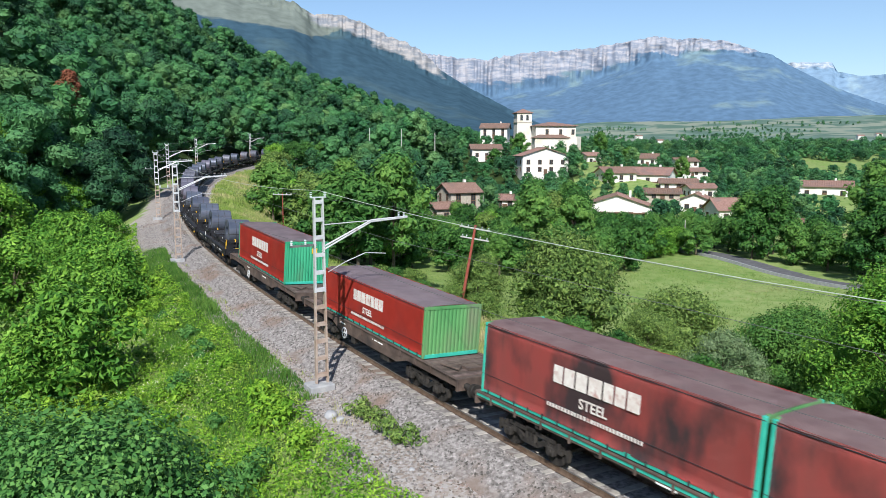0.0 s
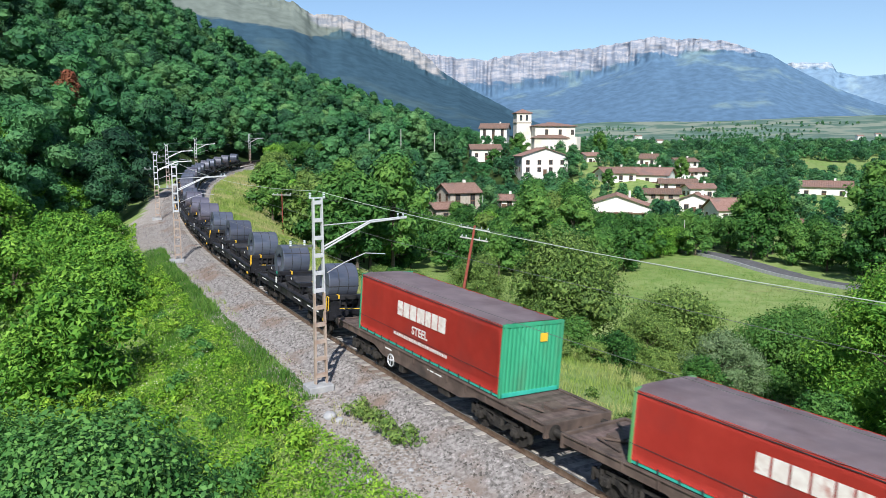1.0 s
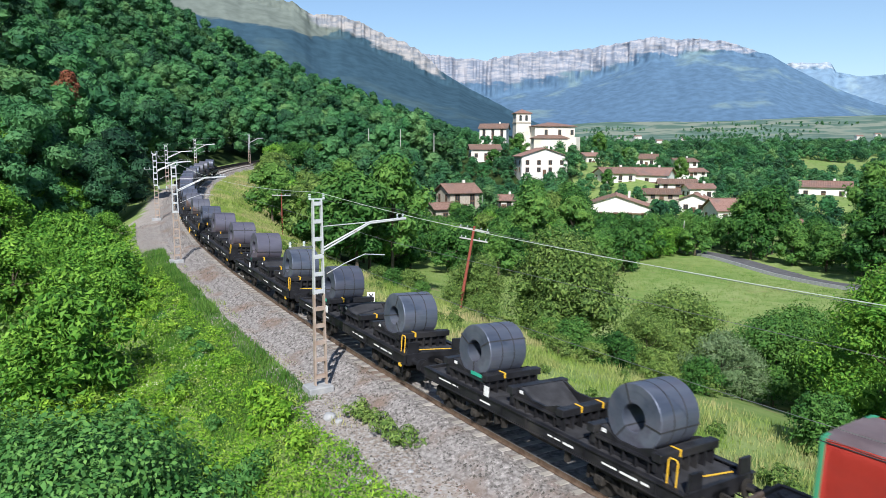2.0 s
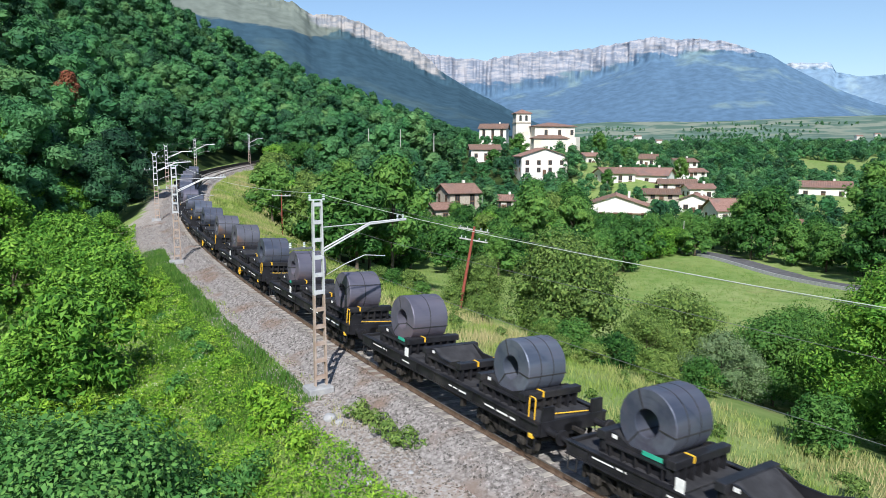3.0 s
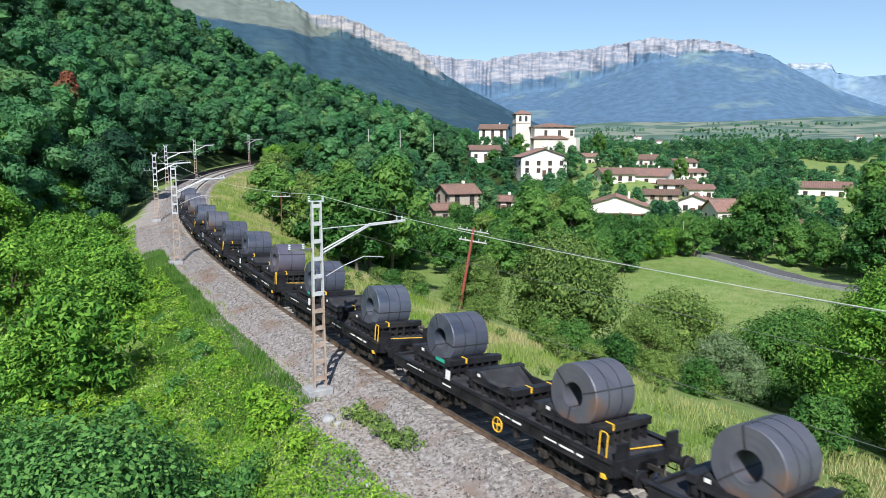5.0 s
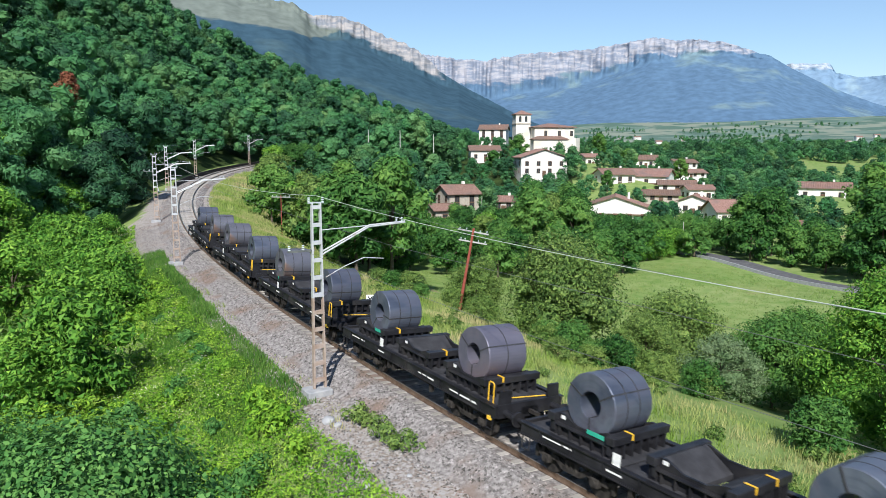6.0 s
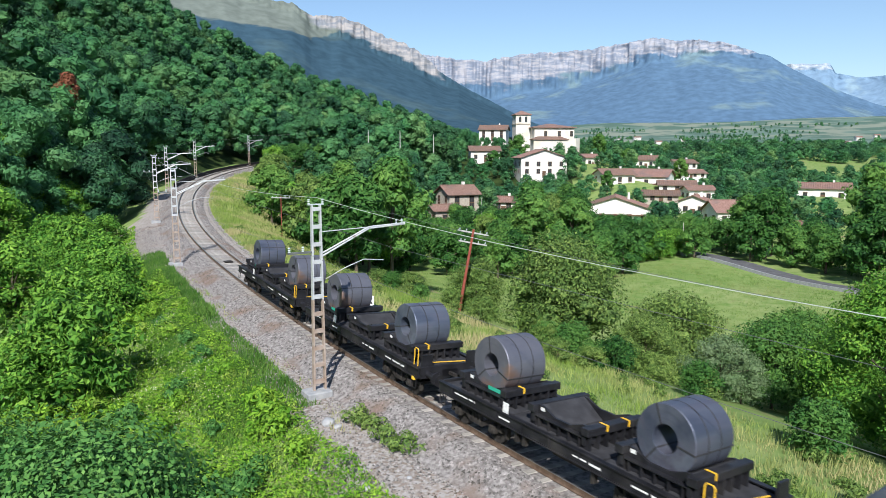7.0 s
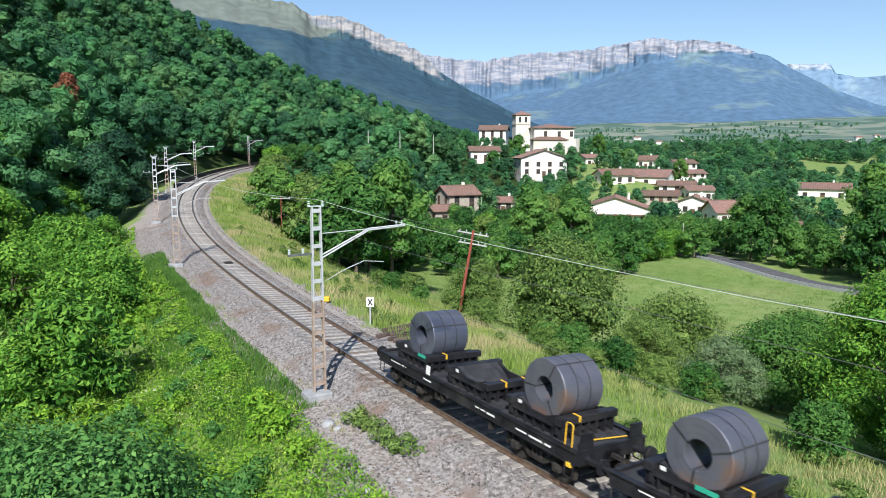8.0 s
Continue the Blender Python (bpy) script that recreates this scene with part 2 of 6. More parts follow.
# forest, meadow and rock colours come with blue distance haze mixed in
def hazed_mountain_material(name, forest, meadow, rock, pasture=(0.20, 0.235, 0.19)):
    m = bpy.data.materials.new(name)
    m.use_nodes = True
    t = m.node_tree
    N, lk = t.nodes, t.links
    b = N["Principled BSDF"]
    b.inputs["Roughness"].default_value = 1.0
    b.inputs["Specular IOR Level"].default_value = 0.0
    co = N.new("ShaderNodeTexCoord")
    at = N.new("ShaderNodeAttribute")
    at.attribute_name = "rock"
    n = N.new("ShaderNodeTexNoise")
    n.inputs["Scale"].default_value, n.inputs["Detail"].default_value = 0.011, 10
    mp = N.new("ShaderNodeMapping")
    mp.inputs["Scale"].default_value = (1, 1, 3.2)
    lk.new(co.outputs["Object"], mp.inputs[0])
    lk.new(mp.outputs[0], n.inputs["Vector"])
    n2 = N.new("ShaderNodeTexNoise")
    n2.inputs["Scale"].default_value, n2.inputs["Detail"].default_value = 0.0035, 5
    lk.new(co.outputs["Object"], n2.inputs["Vector"])
    r = N.new("ShaderNodeMapRange")
    r.inputs[1].default_value, r.inputs[2].default_value = 0.58, 0.66
    lk.new(n2.outputs[0], r.inputs[0])
    x = N.new("ShaderNodeMix")
    x.data_type = "RGBA"
    lk.new(r.outputs[0], x.inputs[0])
    x.inputs[6].default_value, x.inputs[7].default_value = (*forest, 1), (*meadow, 1)
    n4 = N.new("ShaderNodeTexNoise")
    n4.inputs["Scale"].default_value, n4.inputs["Detail"].default_value = 0.03, 9
    lk.new(co.outputs["Object"], n4.inputs["Vector"])
    r4 = N.new("ShaderNodeMapRange")
    r4.inputs[1].default_value, r4.inputs[2].default_value, r4.inputs[3].default_value, r4.inputs[4].default_value = 0.35, 0.65, 0.84, 1.10
    lk.new(n4.outputs[0], r4.inputs[0])
    past = N.new("ShaderNodeAttribute")
    past.attribute_name = "pasture"
    ps = N.new("ShaderNodeMath")
    ps.operation = "MULTIPLY_ADD"
    lk.new(n.outputs[0], ps.inputs[0])
    ps.inputs[1].default_value = 0.8
    lk.new(past.outputs["Fac"], ps.inputs[2])
    pr = N.new("ShaderNodeMapRange")
    pr.inputs[1].default_value, pr.inputs[2].default_value = 0.84, 0.98
    lk.new(ps.outputs[0], pr.inputs[0])
    px = N.new("ShaderNodeMix")
    px.data_type = "RGBA"
    lk.new(pr.outputs[0], px.inputs[0])
    lk.new(x.outputs[2], px.inputs[6])
    px.inputs[7].default_value = (*pasture, 1)
    hv = N.new("ShaderNodeHueSaturation")
    lk.new(r4.outputs[0], hv.inputs["Value"])
    lk.new(px.outputs[2], hv.inputs["Color"])
    s = N.new("ShaderNodeMath")
    s.operation = "MULTIPLY_ADD"
    lk.new(n.outputs[0], s.inputs[0])
    s.inputs[1].default_value = 0.9
    lk.new(at.outputs["Fac"], s.inputs[2])
    r2 = N.new("ShaderNodeMapRange")
    r2.inputs[1].default_value, r2.inputs[2].default_value = 0.90, 1.08
    lk.new(s.outputs[0], r2.inputs[0])
    n3 = N.new("ShaderNodeTexNoise")
    n3.inputs["Scale"].default_value, n3.inputs["Detail"].default_value = 0.03, 9
    mp3 = N.new("ShaderNodeMapping")
    mp3.inputs["Scale"].default_value = (0.5, 0.5, 2.6)
    lk.new(co.outputs["Object"], mp3.inputs[0])
    lk.new(mp3.outputs[0], n3.inputs["Vector"])
    rk = N.new("ShaderNodeMix")
    rk.data_type = "RGBA"
    r3 = N.new("ShaderNodeMapRange")
    r3.inputs[1].default_value, r3.inputs[2].default_value = 0.42, 0.60
    lk.new(n3.outputs[0], r3.inputs[0])
    lk.new(r3.outputs[0], rk.inputs[0])
    rk.inputs[6].default_value, rk.inputs[7].default_value = (rock[0] * 0.58, rock[1] * 0.66, rock[2] * 0.76, 1), (*rock, 1)
    y = N.new("ShaderNodeMix")
    y.data_type = "RGBA"
    lk.new(r2.outputs[0], y.inputs[0])
    lk.new(hv.outputs[0], y.inputs[6]), lk.new(rk.outputs[2], y.inputs[7])
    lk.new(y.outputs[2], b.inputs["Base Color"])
    return m


# ---------------------------------------------------------------- mesh helpers
def mesh_object(name, verts, faces, mat, parent=None, smooth=False):
    me = bpy.data.meshes.new(name)
    me.from_pydata([tuple(v) for v in verts], [], faces)
    me.materials.append(mat)
    if smooth:
        me.polygons.foreach_set("use_smooth", [True] * len(me.polygons))
    ob = new(name, me)
    if parent:
        ob.parent = parent
    return ob


def quads_mesh(name, V, mat):
    """A mesh of loose blades; V is an array of n x corners x 3."""
    n, k = V.shape[:2]
    me = bpy.data.meshes.new(name)
    me.vertices.add(n * k)
    me.vertices.foreach_set("co", np.ascontiguousarray(V, dtype=np.float32).ravel())
    me.loops.add(n * k)
    me.loops.foreach_set("vertex_index", np.arange(n * k, dtype=np.int32))
    me.polygons.add(n)
    me.polygons.foreach_set("loop_start", np.arange(0, n * k, k, dtype=np.int32))
    me.update(calc_edges=True)
    me.materials.append(mat)
    return me


def part(name, bm, mat, parent, label="", smooth=False):
    me = bpy.data.meshes.new(name)
    bm.to_mesh(me)
    bm.free()
    me.materials.append(mat)
    if smooth:
        me.polygons.foreach_set("use_smooth", [True] * len(me.polygons))
    ob = new(name, me)
    ob.parent = parent
    return tagged(ob, label)


def add_box(bm, x0, x1, y0, y1, z0, z1, m=None, bevel=0.0):
    r = bmesh.ops.create_cube(bm, size=1.0, matrix=Matrix.Translation(((x0 + x1) / 2, (y0 + y1) / 2, (z0 + z1) / 2)) @ Matrix.Diagonal((x1 - x0, y1 - y0, z1 - z0, 1)))
    vs = r["verts"]
    if bevel:
        es = list({e for v in vs for e in v.link_edges})
        out = bmesh.ops.bevel(bm, geom=es, offset=bevel, segments=1, affect="EDGES")
        vs = list({v for f in out["faces"] for v in f.verts} | {v for v in vs if v.is_valid})
    if m is not None:
        bmesh.ops.transform(bm, matrix=m, verts=[v for v in vs if v.is_valid])
    return bm


def box(x0, x1, y0, y1, z0, z1, bevel=0.0, m=None):
    return add_box(bmesh.new(), x0, x1, y0, y1, z0, z1, m, bevel)


def add_tube(bm, a, b, r0, r1=None, seg=8, caps=True):
    a, b = Vector(a), Vector(b)
    d = b - a
    q = d.to_track_quat("Z", "Y").to_matrix().to_4x4()
    bmesh.ops.create_cone(bm, cap_ends=caps, segments=seg, radius1=r0, radius2=r0 if r1 is None else r1, depth=d.length, matrix=Matrix.Translation((a + b) / 2) @ q)
    return bm


def tube(a, b, r0, r1=None, seg=8):
    return add_tube(bmesh.new(), a, b, r0, r1, seg)


def add_path(bm, pts, r, seg=6):
    for a, b in zip(pts[:-1], pts[1:]):
        add_tube(bm, a, b, r, r, seg)
    return bm


def prism(profile, y0, y1, axis="y"):
    """A profile of (x, z) points pushed along y, or of (y, z) points pushed along x."""
    bm = bmesh.new()
    n = len(profile)
    def at(p, d):
        return (p[0], d, p[1]) if axis == "y" else (d, p[0], p[1])
    A = [bm.verts.new(at(p, y0)) for p in profile]
    B = [bm.verts.new(at(p, y1)) for p in profile]
    bm.faces.new(A), bm.faces.new(list(reversed(B)))
    for i in range(n):
        bm.faces.new((A[i], B[i], B[(i + 1) % n], A[(i + 1) % n]))
    bmesh.ops.recalc_face_normals(bm, faces=bm.faces)
    return bm


def thing(name, m, label, category, group="", kind=""):
    ob = new(name)
    ob.empty_display_size = 0.2
    ob.matrix_world = m
    return tagged(ob, label, category, group, kind)


# ---------------------------------------------------------------- the line of the track
S0, S1 = -170.0, 230.0
SS = np.arange(S0, S1 + 0.5, 1.0)
kap = np.interp(SS, [-25, 0, 25, 50, 75, 100, 130, 170], [-0.00526, -0.00338, -0.0021, -0.00387, -0.00296, -0.00372, -0.00668, -0.01025])
head = np.concatenate([[0], np.cumsum((kap[1:] + kap[:-1]) / 2)])
I0 = int(-S0)
head += 2.17077 - head[I0]
TX = np.concatenate([[0], np.cumsum((np.cos(head[1:]) + np.cos(head[:-1])) / 2)])
TY = np.concatenate([[0], np.cumsum((np.sin(head[1:]) + np.sin(head[:-1])) / 2)])
TX += 3.37447 - TX[I0]
TY += 20.0 - TY[I0]
TZ = np.where(SS > -25, 0.01917 * SS + 0.000115 * SS ** 2, -0.4074 + 0.0134 * (SS + 25))
CANT = 0.06094


def on_track(s, l=0.0, z=0.0, level=False):
    """A place by the way along the track, metres to its right and above the rails (tilted with the track, or level)."""
    x, y, zt, a = (float(np.interp(s, SS, q)) for q in (TX, TY, TZ, head))
    n, up = Vector((math.sin(a), -math.cos(a), 0)), Vector((0, 0, 1))
    if level:
        return Vector((x, y, zt)) + n * l + up * z
    return Vector((x, y, zt)) + (n * math.cos(CANT) - up * math.sin(CANT)) * l + (up * math.cos(CANT) + n * math.sin(CANT)) * z


def track_pose(s, half=3.5):
    """The pose of a vehicle on two bogies: x runs up the line, z is square to the rails."""
    a, b = on_track(s - half), on_track(s + half)
    mid = on_track(s)
    mid = mid * 0.35 + (a + b) * 0.325
    x = (b - a).normalized()
    z = (on_track(s, 0, 1) - on_track(s)).normalized()
    y = z.cross(x).normalized()
    z = x.cross(y)
    r = Matrix((x, y, z)).transposed().to_4x4()
    return Matrix.Translation(mid) @ r


def beside(x, y):
    """For arrays of places: the way along the track, the signed distance to its right, and its height there."""
    s, l, zt = np.empty(len(x)), np.empty(len(x)), np.empty(len(x))
    for i in range(0, len(x), 20000):
        dx = x[i:i + 20000, None] - TX[None]
        dy = y[i:i + 20000, None] - TY[None]
        k = np.argmin(dx * dx + dy * dy, axis=1)
        j = np.arange(len(k))
        ddx, ddy = dx[j, k], dy[j, k]
        s[i:i + 20000] = SS[k] + ddx * np.cos(head[k]) + ddy * np.sin(head[k])
        side = ddx * np.sin(head[k]) - ddy * np.cos(head[k])
        l[i:i + 20000] = np.where(side < 0, -1, 1) * np.hypot(ddx, ddy)
        zt[i:i + 20000] = np.interp(s[i:i + 20000], SS, TZ)
    return s, l, zt


PLAN = 1.122  # depth of the landscape plan


def step(a, b, x):
    t = np.clip((x - a) / (b - a), 0, 1)
    return t * t * (3 - 2 * t)


def crest(az):
    """Distance and height of the wooded ridge by compass direction from the camera's place."""
    rc = np.interp(az, [-60, -36, -24, -7, 3.5, 14], [280, 300, 330, 400, 400, 330])
    rise = np.interp(az, [-75, -60, -36, -24, -17, -7, 3.5, 9, 13, 18], [0.30, 0.37, 0.335, 0.190, 0.128, 0.068, 0.028, -0.005, -0.025, -0.04])
    return rc, 9 + rise * rc


def height(x, y):
    x, y = np.asarray(x, float).ravel(), np.asarray(y, float).ravel()
    s, l, zt = beside(x, y)
    y = y / PLAN
    r = np.hypot(x, y)
    az = np.degrees(np.arctan2(x, y))
    valley = -8 - 4 * step(100, 260, r) + 25 * step(230, 620, r) + 34 * step(800, 1700, r) + 105 * step(1600, 2900, r) + 150 * step(2900, 4500, r)
    rc, zc = crest(az)
    r0 = np.interp(az, [-60, -36, -24, -17, -7, 3.5, 14], [45, 62, 120, 175, 190, 210, 230])
    foot = np.interp(az, [-36, -24, -17, -7, 3.5, 14], [-3.5, 0, 6, -4, -8, -11])
    up = np.clip((r - r0) / (rc - r0), 0, 1)
    hill = foot + (zc - foot) * (0.75 * up + 0.25 * up * up)
    hill = hill - np.clip(r - rc, 0, 900) * 0.12
    west = step(16, -10, az) * step(r0 * 0.5, r0, r)
    near_left = -2.6 - 1.0 * step(0, 60, -l)
    z = np.where(l < 0, near_left, valley * step(6, 34, l) + (1 - step(6, 34, l)) * -1.5)
    z = z * (1 - step(60, 130, r) * (l < 0)) + (np.where(az < -10, foot, valley)) * (step(60, 130, r) * (l < 0))
    z = z * (1 - west) + np.maximum(hill, -12) * west
    z = z + 21 * np.exp(-(((x - 34) / 50) ** 2 + ((y - 268) / 66) ** 2))
    for cx, cy, rad, amount in ((64, 200, 30, 6), (88, 250, 34, 7), (108, 172, 25, 7), (10, 152, 24, 4)):
        z = z + amount * np.exp(-((x - cx) ** 2 + (y - cy) ** 2) / rad ** 2)
    z = z + 0.35 * np.sin(x * 0.21 + 1.3) * np.sin(y * 0.17) + 0.9 * np.sin(x * 0.043) * np.sin(y * 0.051 + 2) * step(60, 200, r)
    # the bank of the railway
    w_left = 1 - step(4.2, 11.5, -l)
    w_right = 1 - step(4.0, 15, l)
    w = np.where(l < 0, w_left, w_right)
    bed = zt - 0.62 - 0.5 * step(3.5, 9, np.abs(l))
    return z * (1 - w) + bed * w


def height1(x, y):
    return float(height([x], [y])[0])


def build_ground():
    """One sheet, fine near the track and coarse towards the horizon."""
    ax = np.concatenate([-np.geomspace(4000, 90, 34)[:-1], np.arange(-90, 80, 1.25), np.geomspace(80, 4000, 36)])
    ay = np.concatenate([-np.geomspace(1500, 30, 18)[:-1], np.arange(-30, 130, 1.25), np.geomspace(130, 4600, 60)])
    X, Y = np.meshgrid(ax, ay)
    Z = height(X, Y)
    nx, ny = len(ax), len(ay)
    V = np.stack([X.ravel(), Y.ravel(), Z], 1)
    i = (np.arange(ny - 1)[:, None] * nx + np.arange(nx - 1)[None]).ravel()
    F = np.stack([i, i + 1, i + nx + 1, i + nx], 1)
    me = bpy.data.meshes.new("ground")
    me.vertices.add(len(V))
    me.vertices.foreach_set("co", V.astype(np.float32).ravel())
    me.loops.add(F.size)
    me.loops.foreach_set("vertex_index", F.astype(np.int32).ravel())
    me.polygons.add(len(F))
    me.polygons.foreach_set("loop_start", np.arange(0, F.size, 4, dtype=np.int32))
    me.polygons.foreach_set("use_smooth", np.ones(len(F), dtype=bool))
    me.update(calc_edges=True)
    s, l, zt = beside(V[:, 0], V[:, 1])
    r, az = np.hypot(V[:, 0], V[:, 1] / PLAN), np.degrees(np.arctan2(V[:, 0], V[:, 1] / PLAN))
    soil = ((l > -5.4 - 3.2 * step(50, 60, s) * (1 - step(66, 76, s)) + 1.2 * step(11, 24, s) * (s < 50)) & (l < 3.4) & (s < 188)).astype(float)
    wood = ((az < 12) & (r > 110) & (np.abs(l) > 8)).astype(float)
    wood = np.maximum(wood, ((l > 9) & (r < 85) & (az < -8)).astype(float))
    # haze-tinted field colour sets in with distance
    hazy_farm = step(500, 800, r) * (az > 0)
    for name, val in (("soil", soil), ("wood", wood), ("hazy_farm", hazy_farm)):
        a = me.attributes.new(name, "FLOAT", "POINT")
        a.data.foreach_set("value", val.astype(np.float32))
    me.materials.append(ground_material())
    return tagged(new("ground", me), "grassy valley ground with bare gravel beside the railway", "ground", kind="structure")


ground = build_ground()


def mountain(name, label, mat, dist, depth, skyline, cliff, rough, seed, foot_z, meadow=((-90, 0), (90, 0))):
    """A range seen far off: skyline gives (compass degrees, height at that distance), cliff the height of the rock band below its top."""
    az = np.arange(skyline[0][0], skyline[-1][0] + 0.01, 0.12)
    top = np.interp(az, [p[0] for p in skyline], [p[1] for p in skyline])
    band = np.maximum(np.interp(az, [p[0] for p in cliff], [p[1] for p in cliff]), 22)
    rows = 64
    V, rock, grass = [], [], []
    lawn = np.interp(az, [p[0] for p in meadow], [p[1] for p in meadow])
    for j in range(rows):
        t = j / (rows - 1)
        for k, a in enumerate(az):
            n1 = noise.fractal(Vector((a * 0.22 + t * 1.1, seed, t * 2.6)), 1.0, 2.1, 6)
            n2 = noise.fractal(Vector((a * 1.4, seed + 9, t * 4)), 0.8, 2.0, 5)
            n0 = noise.fractal(Vector((a * 0.22 + 0.72 * 1.1, seed, 0.72 * 2.6)), 1.0, 2.1, 6)
            n5 = noise.fractal(Vector((a * 2.6, seed + 4, t * 1.5)), 0.8, 2.0, 4)
            full = top[k] - foot_z
            cb = np.clip(band[k] / max(full, 1), 0, 0.8)
            tc = 0.72
            if t < tc:
                f = t / tc
                h = foot_z + (full - band[k]) * (f ** 1.25)
                d = dist - depth * (1 - f) + rough * n1 * (0.3 + f) * 3
            else:
                f = (t - tc) / (1 - tc)
                ledge = f + 0.012 * math.sin(f * 11 + 3 * n5)
                soft = min(1.0, band[k] / 90)
                h = foot_z + full - band[k] + band[k] * min(1.0, max(0.0, ledge)) + (11 * n2 * soft * min(1, (f - 0.7) / 0.3) if f > 0.7 else 0)
                d = dist + rough * n0 * 3.9 + 45 * f + (rough * 2.6 * n5 + rough * 1.2 * n2) * soft * min(1, 4 * f) + 5 * soft * math.sin(f * 9 + 2.5 * n0 + 2.0 * n5)
            a2 = math.radians(a)
            V.append((math.sin(a2) * d, math.cos(a2) * d, h))
            grass.append(np.clip(0.5 + (h - (top[k] - lawn[k])) / 60, 0, 1) if lawn[k] > 5 else 0.0)
            rock.append(np.clip((t - tc + 0.05) / 0.20, 0, 1) * np.clip((band[k] - 20) / 40, 0, 1) * 0.75)
    for k, a in enumerate(az):
        a2 = math.radians(a)
        V.append((math.sin(a2) * (dist + 600), math.cos(a2) * (dist + 600), top[k] - 60))
        rock.append(0.3)
        grass.append(0.0)
    n = len(az)
    F = [(j * n + i, j * n + i + 1, (j + 1) * n + i + 1, (j + 1) * n + i) for j in range(rows) for i in range(n - 1)]
    ob = mesh_object(name, V, F, mat, smooth=True)
    at = ob.data.attributes.new("rock", "FLOAT", "POINT")
    at.data.foreach_set("value", np.array(rock, dtype=np.float32))
    at = ob.data.attributes.new("pasture", "FLOAT", "POINT")
    at.data.foreach_set("value", np.array(grass, dtype=np.float32))
    return tagged(ob, label, "mountain", kind="structure")


# woods painted blue-grey, the haze of distance put into their colour
mountain("backdrop_mountain_west", "wooded mountain with a pale limestone crest", hazed_mountain_material("mountain_west", (0.040, 0.080, 0.112), (0.058, 0.100, 0.120), (0.33, 0.315, 0.31), (0.150, 0.175, 0.155)),
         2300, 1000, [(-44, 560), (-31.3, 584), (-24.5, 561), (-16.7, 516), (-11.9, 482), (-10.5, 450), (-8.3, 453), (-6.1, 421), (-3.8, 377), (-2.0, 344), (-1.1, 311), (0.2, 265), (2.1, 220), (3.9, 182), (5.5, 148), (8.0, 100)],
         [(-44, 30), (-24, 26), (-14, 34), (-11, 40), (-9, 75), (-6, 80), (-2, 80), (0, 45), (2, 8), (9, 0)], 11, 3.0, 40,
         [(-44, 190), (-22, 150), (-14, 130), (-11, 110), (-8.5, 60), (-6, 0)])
# slope and rock colours blued and lightened to imitate haze
mountain("backdrop_escarpment", "long pale limestone escarpment above wooded slopes", hazed_mountain_material("escarpment", (0.092, 0.160, 0.245), (0.15, 0.225, 0.26), (0.345, 0.345, 0.375)),
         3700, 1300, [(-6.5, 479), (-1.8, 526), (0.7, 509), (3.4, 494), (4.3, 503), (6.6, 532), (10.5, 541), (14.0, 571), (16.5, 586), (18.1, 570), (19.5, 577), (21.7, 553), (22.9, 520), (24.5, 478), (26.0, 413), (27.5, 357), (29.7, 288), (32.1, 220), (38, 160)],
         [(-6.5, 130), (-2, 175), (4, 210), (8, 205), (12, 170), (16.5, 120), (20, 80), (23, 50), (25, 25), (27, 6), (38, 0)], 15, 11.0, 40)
# palest blue of the ranges: its haze is painted into all three colours
mountain("backdrop_far_plateau", "far hazy plateau with a cliff edge", hazed_mountain_material("far_plateau", (0.17, 0.26, 0.36), (0.25, 0.34, 0.38), (0.42, 0.45, 0.48)),
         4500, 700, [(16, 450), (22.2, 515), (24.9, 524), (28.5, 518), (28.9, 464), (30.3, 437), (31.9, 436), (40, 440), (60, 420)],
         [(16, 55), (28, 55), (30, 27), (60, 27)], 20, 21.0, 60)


# ---------------------------------------------------------------- the railway
def sweep(name, profile, s_list, mat, kind_label, parent=None, smooth=False):
    """A profile of (right, up) points carried along the track."""
    n = len(profile)
    V = [on_track(s, a, b) for s in s_list for a, b in profile]
    F = [(j * n + i, j * n + (i + 1) % n, (j + 1) * n + (i + 1) % n, (j + 1) * n + i) for j in range(len(s_list) - 1) for i in range(n)]
    F += [tuple(range(n)), tuple(reversed(range((len(s_list) - 1) * n, len(s_list) * n)))]
    return mesh_object(name, V, F, mat, parent, smooth)


RAIL_S = list(np.arange(-120, 192.1, 2.0))
bed = sweep("ballast_bed", [(-3.6, -1.15), (-1.75, -0.20), (1.75, -0.20), (3.0, -0.80), (2.8, -1.3), (-3.4, -1.3)], RAIL_S, M["stone"], "")
tagged(bed, "bed of grey crushed ballast under the rails", "ballast", kind="structure")
track = thing("railway_track", Matrix(), "single broad-gauge railway track curving uphill on grey ballast", "railway track", kind="structure")
for side in (-1, 1):
    c = side * 0.87
    r = sweep("rail", [(c - 0.07, -0.172), (c - 0.07, -0.155), (c - 0.012, -0.13), (c - 0.012, -0.045), (c - 0.036, -0.03), (c - 0.036, -0.004), (c + 0.036, -0.004), (c + 0.036, -0.03), (c + 0.012, -0.045), (c + 0.012, -0.13), (c + 0.07, -0.155), (c + 0.07, -0.172)], RAIL_S, M["rail"], "", track)
    h = sweep("rail_head", [(c - 0.030, -0.004), (c - 0.024, 0.0), (c + 0.024, 0.0), (c + 0.030, -0.004)], RAIL_S, M["rail_top"], "", track)


def sleeper_mesh():
    bm = box(-0.12, 0.12, -1.3, 1.3, -0.36, -0.18, 0.02)
    me = bpy.data.meshes.new("sleeper")
    bm.to_mesh(me)
    bm.free()
    me.materials.append(M["sleeper"])
    return me


